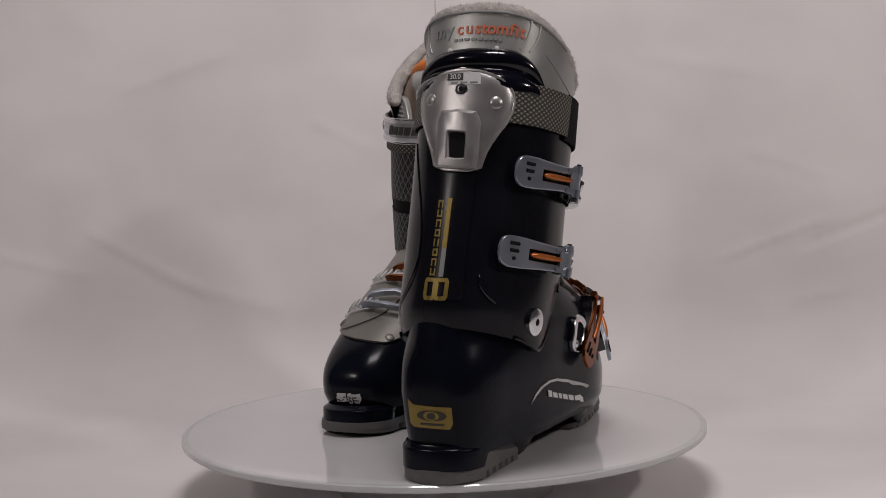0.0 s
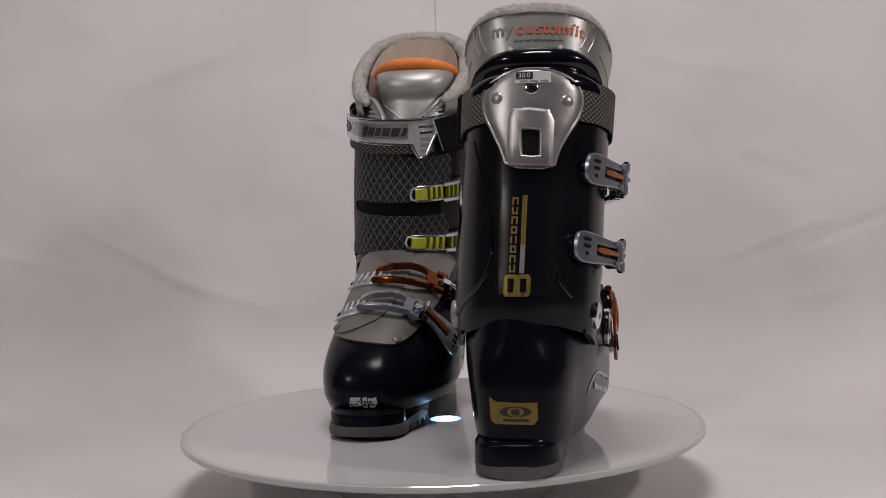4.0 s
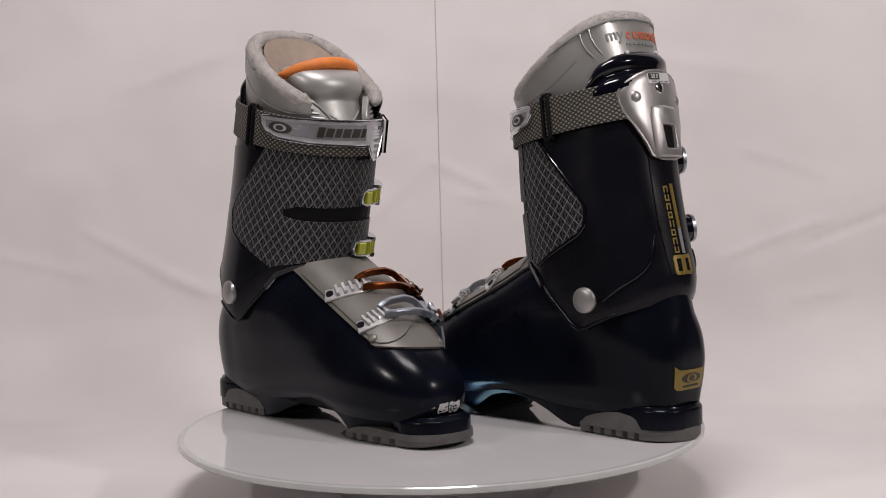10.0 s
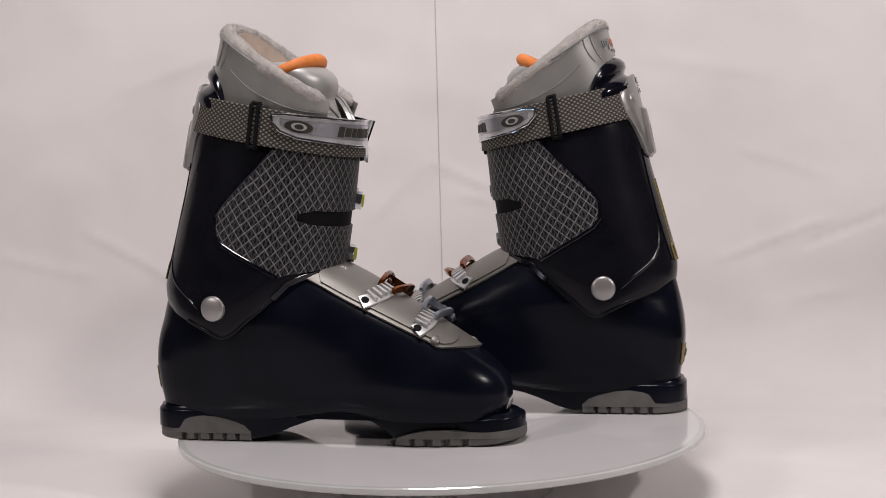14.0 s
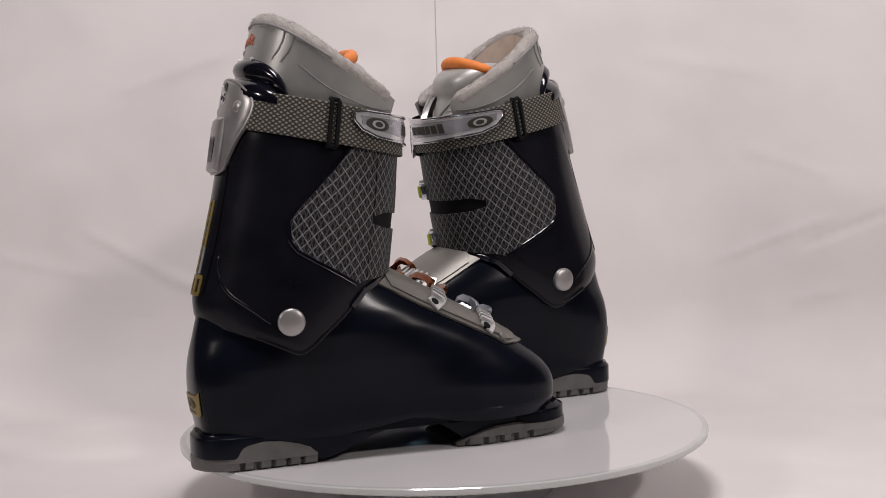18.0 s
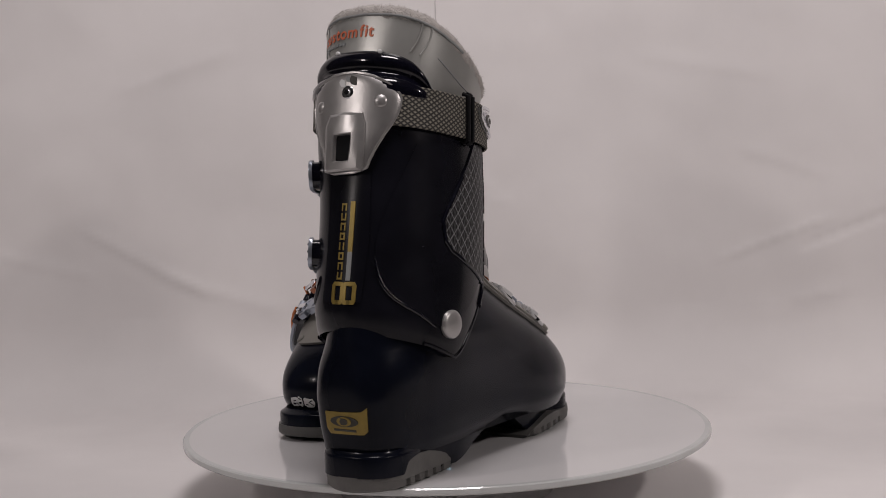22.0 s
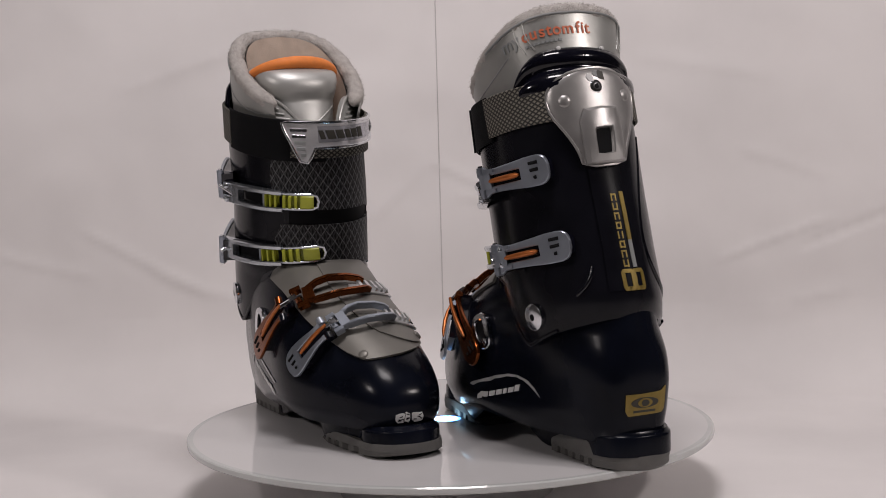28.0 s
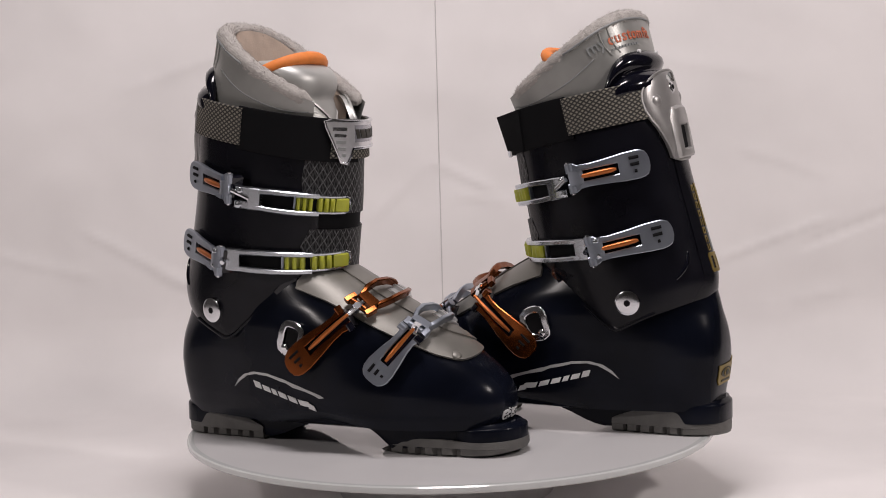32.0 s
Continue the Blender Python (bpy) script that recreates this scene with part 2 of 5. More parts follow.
class Skin:
    """A closed outline swept along v: place(phi, v) with phi 0 at the front, 90 on the outer side, 180 at the back.
    Values of v are millimetres; ends(v) gives back x, z, front x, z."""

    def __init__(self, ends, half, power, v0, v1):
        self.ends, self.half, self.power, self.v0, self.v1 = ends, half, power, v0, v1
        self.cache = None

    def place(self, phi, v, d=0.0):
        xb, zb, xf, zf = self.ends(v)
        c, s = math.cos(radians(phi)), math.sin(radians(phi))
        e = 2.0 / self.power(v, c)
        t = 0.5 + 0.5 * math.copysign(abs(c) ** e, c)
        x, z = xb + (xf - xb) * t, zb + (zf - zb) * t
        hw, yc = self.half(x, z, v)
        p = Vector((x, yc + hw * math.copysign(abs(s) ** e, s), z))
        return p + self.normal(phi, v) * d if d else p

    def normal(self, phi, v):
        a = self.place(phi + 1.0, v) - self.place(phi - 1.0, v)
        b = self.place(phi, v + 1.0) - self.place(phi, v - 1.0)
        return a.cross(b).normalized()

    def samples(self):
        if self.cache is None:
            ph = [i * 2.0 - 180 for i in range(181)]
            vs = [self.v0 + (self.v1 - self.v0) * i / 90 for i in range(91)]
            keys = [(p, v) for p in ph for v in vs]
            self.cache = keys, np.array([self.place(p, v) for p, v in keys]), np.array(keys)
        return self.cache

    def find(self, mode, a, b):
        """phi, v of the surface point seen at (x, z) from a side ('out', 'in'), or at (y, z) from behind or before."""
        keys, pts, k = self.samples()
        if mode in ("out", "in"):
            ok = (k[:, 0] >= 0) if mode == "out" else (k[:, 0] <= 0)
            cols = (0, 2)
        else:
            ok = (abs(k[:, 0]) > 90) if mode == "back" else (abs(k[:, 0]) < 90)
            cols = (1, 2)
        d = (pts[:, cols[0]] - a) ** 2 + (pts[:, cols[1]] - b) ** 2 + np.where(ok, 0, 1)
        phi, v = keys[int(d.argmin())]
        for _ in range(6):
            p = self.place(phi, v)
            e = np.array([a - p[cols[0]], b - p[cols[1]]])
            pu, pv = self.place(phi + 0.5, v), self.place(phi, v + 0.5)
            j = np.array([[(pu[c] - p[c]) / 0.5, (pv[c] - p[c]) / 0.5] for c in cols])
            step = np.linalg.solve(j.T @ j + np.eye(2) * 1e-10, j.T @ e)
            phi, v = phi + float(np.clip(step[0], -3, 3)), v + float(np.clip(step[1], -4, 4))
        if mode == "back" and phi < 0:
            phi += 360
        return phi, v

    def outline(self, mode, pts, dense=0.012):
        """A polygon drawn from one side, in phi and v."""
        out = []
        for (a, b), (c, d) in zip(pts, pts[1:] + pts[:1]):
            n = max(1, int(math.hypot(c - a, d - b) / dense))
            out += [self.find(mode, a + (c - a) * i / n, b + (d - b) * i / n) for i in range(n)]
        return out

    def patch(self, poly, d0, d1, du=6.0, dv=6.0, geo=None, bulge=0.0):
        """A plate that follows the surface between the offsets d0 and d1; poly in phi and v."""
        bm = bmesh.new()
        bm.faces.new([bm.verts.new((p, v, 0)) for p, v in poly])
        for axis, step in ((0, du), (1, dv)):
            lo, hi = min(q[axis] for q in poly), max(q[axis] for q in poly)
            k = math.ceil(lo / step + 1e-6)
            while k * step < hi - 1e-6:
                co, no = [0, 0, 0], [0, 0, 0]
                co[axis], no[axis] = k * step, 1
                bmesh.ops.bisect_plane(bm, geom=bm.verts[:] + bm.edges[:] + bm.faces[:], plane_co=co, plane_no=no, dist=1e-5)
                k += 1
        bmesh.ops.triangulate(bm, faces=[f for f in bm.faces if len(f.verts) > 4])
        bm.verts.index_update()
        flat = [(q.co.x, q.co.y) for q in bm.verts]
        rim = {q.index for q in bm.verts if q.is_boundary}
        n = len(flat)
        top, low, uvs = [], [], []
        edge = np.array([self.place(*flat[i]) for i in sorted(rim)])
        for i, (p, v) in enumerate(flat):
            base, nn = self.place(p, v), self.normal(p, v)
            lift = bulge * min(1.0, float(np.sqrt(((edge - np.array(base)) ** 2).sum(1).min())) / 0.006) ** 0.6 if bulge else 0.0
            top.append(base + nn * (d1 + lift))
            low.append(base + nn * d0)
            uvs.append((p * 0.00115, v * 0.001))
        faces = [tuple(q.index for q in f.verts) for f in bm.faces]
        faces += [tuple(q.index + n for q in reversed(f.verts)) for f in bm.faces]
        for e in bm.edges:
            if e.is_boundary:
                a, b = e.verts[0].index, e.verts[1].index
                faces.append((a, b, b + n, a + n))
        bm.free()
        return (geo or Geo()).add(top + low, faces, uvs + uvs)

    def ribbon(self, path, width, d0, d1, geo=None, step=3.0, ends=True):
        """A band of the given width and thickness laid along a path of phi, v (and, if given, extra offset)."""
        dense = []
        path = [tuple(q) + (0.0,) * (3 - len(q)) for q in path]
        for a, b in zip(path, path[1:]):
            n = max(1, int(max(abs(a[0] - b[0]), abs(a[1] - b[1])) / step))
            dense += [tuple(p + (q - p) * i / n for p, q in zip(a, b)) for i in range(n)]
        dense.append(path[-1])
        pts = [self.place(p, v) for p, v, _ in dense]
        rows = []
        run = 0.0
        uvs = []
        for i, (p, v, extra) in enumerate(dense):
            nn = self.normal(p, v)
            t = (pts[min(i + 1, len(pts) - 1)] - pts[max(i - 1, 0)])
            t = (t - nn * t.dot(nn)).normalized()
            b = nn.cross(t)
            if i:
                run += (pts[i] - pts[i - 1]).length
            w = width / 2
            e = min(0.0008, (d1 - d0) * 0.3, w * 0.4)
            q = pts[i] + nn * extra
            rows.append([q + b * x + nn * z for x, z in ((-w, d0), (-w, d1 - e), (-w + e, d1), (w - e, d1), (w, d1 - e), (w, d0))])
            uvs += [(run, x) for x in (-w, -w, -w + e, w - e, w, w)]
        g = geo or Geo()
        k = len(g.uv)
        g.grid(rows, True, ends)
        g.uv[k:] = uvs
        return g


def box_geo(geo, at, ax, ay, az):
    """A block round the point at with half axes ax, ay, az."""
    p = [Vector(at) + Vector(ax) * i + Vector(ay) * j + Vector(az) * k for i in (-1, 1) for j in (-1, 1) for k in (-1, 1)]
    return geo.add(p, [(0, 1, 3, 2), (4, 6, 7, 5), (0, 4, 5, 1), (2, 3, 7, 6), (0, 2, 6, 4), (1, 5, 7, 3)])


# ---------------------------------------------------------------- the boot's surfaces (metres; x to the toe, y to the outer side)
LEAN = 0.20
CUFF_ENDS = rounded([(80, 0.004, 0.150), (112, 0.0036, 0.158), (125, 0.0055, 0.163), (150, 0.0125, 0.168), (187, 0.0218, 0.1728), (227, 0.032, 0.1793),
                     (257, 0.0375, 0.1822), (271, 0.0405, 0.1840), (300, 0.047, 0.1850), (345, 0.056, 0.1852)], 2)
CUFF_HALF = rounded([(0.08, 0.0545, 0.0035), (0.118, 0.0572, 0.0045), (0.147, 0.0585, 0.0060), (0.168, 0.0584, 0.0070), (0.213, 0.0580, 0.0094),
                     (0.26, 0.0578, 0.0135), (0.30, 0.0585, 0.0160), (0.34, 0.060, 0.018)], 2)


def cuff_ends(v):
    xb, xf = lut(CUFF_ENDS, v)
    return xb, v / 1000 - LEAN * (xb - 0.1), xf, v / 1000 - LEAN * (xf - 0.1)


def cuff_half(x, z, v):
    hw, yc = lut(CUFF_HALF, z)
    return hw, yc


LEG = Skin(cuff_ends, cuff_half, lambda v, c: lut([(84, 1.88), (165, 1.90), (205, 1.99), (260, 2.28)], v) if c < 0 else 2.15, 84, 335)

SHELL_BACK = rounded([(0, 0.0042, 0.023), (14, 0.0028, 0.037), (32, -0.0010, 0.056), (48, -0.0026, 0.074), (62, -0.0014, 0.092), (80, 0.0014, 0.108), (90, 0.0062, 0.128), (96, 0.0098, 0.144), (100, 0.0125, 0.162)], 2)
SHELL_FRONT = rounded([(0, 0.318, 0.024), (10, 0.3245, 0.036), (20, 0.325, 0.050), (28, 0.319, 0.063), (36, 0.307, 0.075), (46, 0.290, 0.087), (58, 0.268, 0.101),
                       (70, 0.240, 0.1165), (80, 0.214, 0.131), (90, 0.186, 0.148), (100, 0.160, 0.160)], 2)
PLAN = rounded([(-0.01, 0.0425, -0.0010), (0.05, 0.0460, -0.0005), (0.106, 0.0472, 0.0034), (0.140, 0.0508, 0.0061), (0.175, 0.0549, 0.0082), (0.205, 0.0580, 0.0083),
                (0.235, 0.0588, 0.0046), (0.26, 0.0576, 0.0008), (0.28, 0.0557, -0.0011), (0.30, 0.0545, -0.0014), (0.34, 0.0535, -0.0014)], 1)


def shell_half(x, z, v):
    hw, yc = lut(PLAN, x)
    heel = lut([(0.02, 0.88), (0.032, 1.00), (0.045, 1.06), (0.065, 1.10), (0.085, 1.15), (0.11, 1.17), (0.126, 1.14), (0.142, 1.05), (0.17, 1.0)], z)
    toe = lut([(0.02, 0.86), (0.035, 0.98), (0.056, 1.01), (0.08, 1.0), (0.11, 1.02), (0.16, 1.02)], z)
    heel *= 1 - 0.09 * min(1, max(0, (0.10 - x) / 0.05))
    w = min(1, max(0, (x - 0.10) / 0.14))
    return hw * (heel + (toe - heel) * w), yc + 0.0030 * (1 - w)


def shell_power(v, c):
    return lut([(0, 4.2), (25, 4.1), (45, 3.8), (62, 3.1), (80, 2.2), (100, 1.9)], v) if c < 0 else lut([(0, 2.9), (22, 2.8), (40, 2.6), (60, 2.45), (100, 2.2)], v)


FOOT = Skin(lambda v: (*lut(SHELL_BACK, v), *lut(SHELL_FRONT, v)), shell_half, shell_power, 0, 100)


def hem(phi):
    """Lower edge of the cuff, in v, at an angle."""
    a = abs((phi + 180) % 360 - 180)
    return lut([(0, 162), (32, 162), (45, 157), (56, 149), (72, 120), (86, 95), (91, 90.5), (96, 91.5), (103, 94), (117, 98.5), (136, 101.5), (155, 103.5), (180, 105)], a)


# ---------------------------------------------------------------- the boot
def smooth_poly(pts, steps=2):
    """A closed outline with its corners rounded off."""
    for _ in range(steps):
        fresh = []
        for a, b in zip(pts, pts[1:] + pts[:1]):
            fresh += [tuple(p * 0.75 + q * 0.25 for p, q in zip(a, b)), tuple(p * 0.25 + q * 0.75 for p, q in zip(a, b))]
        pts = fresh
    return pts


def lower_shell(boot, m):
    g = Geo()
    rows = []
    for i in range(45):
        v = 100 * i / 44
        row = [FOOT.place(p, v) for p in range(-180, 180, 4)]
        rows.append([Vector((q.x, q.y, q.z + 0.0075 * math.exp(-((q.x - 0.178) / 0.034) ** 2) * max(0.0, 1 - v / 16))) for q in row])
    g.grid(rows, True, True)
    part("shell", g, SHELL, boot, "glossy navy-black plastic lower shell", m, 60)
    # arch bridge under the shell, rising between heel and toe
    g = Geo()
    rows = []
    for i in range(33):
        x = 0.046 + 0.256 * i / 32
        low = lut([(0.0, 0.012), (0.086, 0.006), (0.102, 0.0055), (0.115, 0.0085), (0.134, 0.0165), (0.152, 0.0225), (0.172, 0.0262), (0.192, 0.0262), (0.207, 0.0220), (0.220, 0.0135), (0.229, 0.006), (0.28, 0.009), (0.32, 0.014)], x)
        hw = lut([(0.0, 0.024), (0.02, 0.030), (0.09, 0.0325), (0.11, 0.035), (0.15, 0.034), (0.20, 0.037), (0.215, 0.0365), (0.24, 0.039), (0.265, 0.036), (0.285, 0.029), (0.305, 0.020)], x)
        top = lut([(0.0, 0.040), (0.2, 0.036), (0.3, 0.030)], x)
        yc = lut([(0.0, -0.0035), (0.1, -0.0015), (0.2, 0.002)], x)
        wide = lut([(0.0, 0.028), (0.05, 0.030), (0.1, 0.034), (0.2, 0.040), (0.25, 0.039), (0.285, 0.028), (0.305, 0.018)], x)
        rows.append([(x, yc - hw, low), (x, yc - hw - 0.001, low + 0.006), (x, yc - wide, top), (x, yc + wide, top), (x, yc + hw + 0.001, low + 0.006), (x, yc + hw, low)])
    g.grid(rows, True, True)
    part("arch", g, SHELL, boot, "", m)
    # heel and toe ledges
    for name, x0, x1, z0, z1, hw, yc in (("heel_ledge", -0.0030, 0.080, 0.0126, 0.0292, 0.0348, -0.0008), ("toe_ledge", 0.250, 0.3362, 0.011, 0.0262, 0.0348, -0.0008)):
        g = Geo()
        heel = name == "heel_ledge"
        out = []
        for k in range(72):
            a = k * math.tau / 72
            c, s = math.cos(a), math.sin(a)
            e = 2 / (2.7 if heel else 2.15)
            xx = (x0 + x1) / 2 + (x1 - x0) / 2 * math.copysign(abs(c) ** e, c)
            slim = 1 - (0.05 * min(1, max(0, (xx - 0.02) / 0.045)) if heel else 0.30 * min(1, max(0, (0.302 - xx) / 0.045)))
            out.append((xx, yc + hw * slim * math.copysign(abs(s) ** e, s)))
        lev = [(z0, 1.0), (z1 - 0.0022, 1.0), (z1 - 0.0006, 0.992), (z1, 0.98), (z1 + 0.0008, 0.955), (z1 + 0.003, 0.93)] if heel else [(z0, 1.0), (z1 - 0.0022, 1.0), (z1 - 0.0006, 0.992), (z1, 0.975), (z1 + 0.0008, 0.93), (z1 + 0.003, 0.86)]
        cx = (x0 + x1) / 2
        g.grid([[(cx + (x - cx) * k, yc + (y - yc) * k, z + (0.0 if heel else (x - 0.336) * 0.04)) for x, y in out] for z, k in lev], True, True)
        part(name, g, SHELL, boot, "", m)


SIDE_HEEL = [(0.0, 0.0130), (0.016, 0.0130), (0.021, 0.0155), (0.027, 0.0192), (0.036, 0.0228), (0.048, 0.0245), (0.062, 0.0238), (0.078, 0.0200), (0.0915, 0.0150), (0.094, 0.0135)]
SIDE_TOE = [(0.220, 0.0045), (0.229, 0.009), (0.243, 0.0135), (0.258, 0.0160), (0.275, 0.0160), (0.290, 0.0145), (0.310, 0.0142), (0.337, 0.0155)]


def soles(boot, m):
    for name, prof, x0, x1, hw, nose, yc in (("heel_sole", SIDE_HEEL, -0.0030, 0.094, 0.0346, -1, -0.0008), ("toe_sole", SIDE_TOE, 0.220, 0.3364, 0.0346, 1, -0.0008)):
        g = Geo()
        rows = []
        n = 56
        cuts = (0.030, 0.043, 0.056, 0.069, 0.081) if nose < 0 else (0.228, 0.243, 0.258, 0.273, 0.290)
        for i in range(n):
            u = i / (n - 1)
            x = x0 + (x1 - x0) * (u + 0.16 * nose * math.sin(math.pi * u) ** 1.5 * (1 - abs(2 * u - 1)) ** 0.2)
            end = (x - x0) if nose < 0 else (x1 - x)
            arc = (1 - max(0.0, 1 - end / 0.040) ** 2.3) ** (1 / 2.3)
            w = (hw if nose < 0 else lut([(0.213, 0.0375), (0.24, 0.0425), (0.268, 0.0405), (0.292, 0.0355), (0.336, hw)], x)) * max(0.22, arc)
            top = lut(prof, x)
            bot = 0.0015 + (0.002 * max(0, 1 - end / 0.02) if nose > 0 else 0.0)
            if nose > 0:
                bot += 0.0035 * max(0, (x - 0.30) / 0.04)
            groove = any(abs(x - c) < 0.0017 for c in cuts)
            ww = w - (0.004 if groove else 0.0)
            side = w + 0.0006
            mid = min(top - 0.001, 0.0085)
            rows.append([(x, yc - w + 0.004, bot), (x, yc - ww, bot + 0.002), (x, yc - ww, mid), (x, yc - side, mid + 0.0005), (x, yc - side + 0.0008, top), (x, yc - w + 0.006, top),
                         (x, yc + w - 0.006, top), (x, yc + side - 0.0008, top), (x, yc + side, mid + 0.0005), (x, yc + ww, mid), (x, yc + ww, bot + 0.002), (x, yc + w - 0.004, bot)])
        g.grid(rows, True, True)
        part(name, g, SOLE, boot, "grey moulded rubber sole block", m, 30)


def instep(boot, m):
    inner = [(0.140, 0.1525), (0.1514, 0.1471), (0.175, 0.1340), (0.200, 0.1210), (0.2226, 0.1099), (0.245, 0.0990), (0.262, 0.0910)]
    outer = [(0.265, 0.0893), (0.247, 0.0975), (0.2272, 0.1072), (0.205, 0.1190), (0.1818, 0.1303), (0.163, 0.1370), (0.1453, 0.1427)]
    pi = [FOOT.find("in", *q) for q in inner]
    po = [FOOT.find("out", *q) for q in outer]
    front = [FOOT.find("front", y, 0.0868 - 0.10 * (y + 0.036)) for y in (-0.037, -0.030, -0.020, -0.008, 0.005, 0.016, 0.0245)] + [FOOT.find("front", 0.0325, 0.0850)]
    poly = smooth_poly(pi + front + po + [(po[-1][0] * 0.5, 99.5), (0, 99.5), (pi[0][0] * 0.5, 99.5)], 1)
    pan = part("instep_panel", FOOT.patch(poly, 0.0002, 0.0026, 5, 4), PANEL, boot, "champagne-grey plastic instep panel with overlapping flap", m)
    # the overlapping flap of the panel, with its curved lip
    flap = [FOOT.find("front", -0.034, 0.0885), FOOT.find("front", -0.026, 0.0885), (-8, 51), (0, 55), (6, 61), (9, 72), (10, 90), (10, 99), (-20, 99)] + [FOOT.find("in", *q) for q in ((0.158, 0.146), (0.178, 0.135), (0.203, 0.1222), (0.225, 0.1115), (0.247, 0.1005), (0.264, 0.0925))]
    part("flap", FOOT.patch(smooth_poly(flap, 1), 0.0026, 0.0040, 5, 4), PANEL, pan, "", m)
    for mode, a, b in (("front", -0.0335, 0.0922), ("front", 0.0236, 0.0843)):
        ph, v = FOOT.find(mode, a, b)
        part("rivet", Geo().dome(FOOT.place(ph, v, 0.004 if a < 0 else 0.0025), FOOT.normal(ph, v), 0.0042, 0.0012, rim=0.0006), PANEL, pan, "small round rivet", m)


def cuff(boot, m):
    g = Geo()
    outer, inner = [], []
    n = 40
    for i in range(n + 1):
        ro, ri = [], []
        for p in range(-180, 180, 3):
            h0 = hem(p)
            v = h0 + (298 - h0) * i / n
            lip = 0.0010 if i < 1 else 0.0
            tuck = 0.0030 * max(0.0, 1 - (v - h0) / 20) * min(1.0, max(0.0, (abs(p) - 115) / 30))
            lap = 0.0018 * min(1.0, max(0.0, (104 - p) / 50)) if 33 < p < 104 and v > 150 else 0.0
            ro.append(LEG.place(p, v, 0.0010 - lip - tuck + lap))
            ri.append(LEG.place(p, v, -0.0035))
        outer.append(ro)
        inner.append(ri)
    g.grid(outer + inner[::-1] + [outer[0]], True)
    body = part("cuff", g, CUFF, boot, "glossy black plastic upper cuff", m, 50)
    # raised spine along the back
    sp = LEG.outline("back", [(-0.010, 0.1455), (0.024, 0.1440), (0.0245, 0.18), (0.029, 0.25), (-0.006, 0.25), (-0.0105, 0.19)])
    part("spine", LEG.patch(sp, 0.0008, 0.0020, 6, 8), CUFF, body, "", m)
    # raised inner side wall with an S-shaped edge beside the spine
    wall = [LEG.find("back", *q) for q in ((-0.032, 0.264), (-0.0255, 0.240), (-0.0185, 0.215), (-0.0150, 0.195), (-0.0155, 0.178), (-0.021, 0.160), (-0.031, 0.146), (-0.042, 0.135))]
    wall = [(p - 360, v) for p, v in wall] + [LEG.find("in", *q) for q in ((0.055, 0.122), (0.08, 0.125), (0.105, 0.138), (0.128, 0.158), (0.105, 0.190), (0.105, 0.212), (0.118, 0.238), (0.130, 0.262))]
    part("side_wall", LEG.patch(rounded(wall + wall[:1], 1), 0.0006, 0.0020, 6, 6), CUFF, body, "", m, 60)
    # rounded crests that run from the spine down to the pivots
    inside = [(p - 360, v) for p, v in (LEG.find("back", *q) for q in ((-0.0155, 0.180), (-0.0185, 0.166), (-0.0245, 0.154), (-0.0325, 0.1445), (-0.042, 0.135)))] + [LEG.find("in", 0.055, 0.1225)]
    outside = [LEG.find("back", *q) for q in ((0.0330, 0.164), (0.0345, 0.156), (0.0385, 0.148), (0.0440, 0.1405))]
    for crest in (inside, outside):
        q = rounded(crest, 2)
        n = len(q) - 1
        part("crest", Geo().tube([LEG.place(*c, 0.0010) for c in q], [0.0003 + 0.0016 * math.sin(math.pi * k / n) ** 0.6 for k in range(n + 1)], 10), GLOSS, body, "", m, 60)
    # sculpted swell beside the spine and over the pivots
    for mode, s in (("in", -1), ("out", 1)):
        part("hem_lip", LEG.ribbon([(s * p, hem(p) + 1.6) for p in range(60, 121, 4)], 0.0030, 0.0004, 0.0017), CUFF, body, "", m, 60)
        ph, v = LEG.find(mode, 0.0705 if s < 0 else 0.0655, 0.1235 if s < 0 else 0.1215)
        at, nn = LEG.place(ph, v, 0.0022), LEG.normal(ph, v)
        riv = part("pivot_rivet", Geo().dome(at, nn, 0.0113 if s < 0 else 0.0108, 0.0026 if s < 0 else 0.0012, rim=0.0012, sides=28), SILVER if s < 0 else CHROME, body, "plain silver pivot cap" if s < 0 else "silver pivot bolt with hexagon socket", m)
        if s > 0:
            # dark six-sided button: the socket's inner shade as colour
            part("socket", Geo().dome(at + nn * 0.0016, nn, 0.0034, 0.0004, sides=6, rim=0.0006), DARK, riv, "", m)
            part("washer", Geo().dome(at + nn * 0.0012, nn, 0.0058, 0.0006, sides=24, rim=0.0004), SILVER, riv, "", m)
    # printed lattice over the inner side and the front
    inn = [LEG.find("in", *q) for q in ((0.079, 0.180), (0.0735, 0.188), (0.0735, 0.204), (0.080, 0.213), (0.101, 0.235), (0.127, 0.262))]
    low = [LEG.find("in", *q) for q in ((0.150, 0.1505), (0.137, 0.1465), (0.128, 0.150))]
    mid = -56
    rear = inn + [(mid, 270), (mid, 160)] + [q for q in low if q[0] < mid]
    lat = LEG.patch(rear, 0.0006, 0.0026, 4, 6)
    LEG.patch([(mid, 270), (-20, 271), (20, 271), (45, 270), (48, 246), (44, 220), (0, 220.5), (-44, 219), (mid, 214)], 0.0006, 0.0033, 4, 6, lat)
    LEG.patch([(mid, 208), (-44, 206), (0, 206.5), (40, 205), (46, 188), (38, 172), (25, 170), (0, 170), (-25, 169), (mid, 160)], 0.0006, 0.0033, 4, 6, lat)
    part("lattice_panel", lat, MESHPRINT, body, "grey lattice print on black", m)
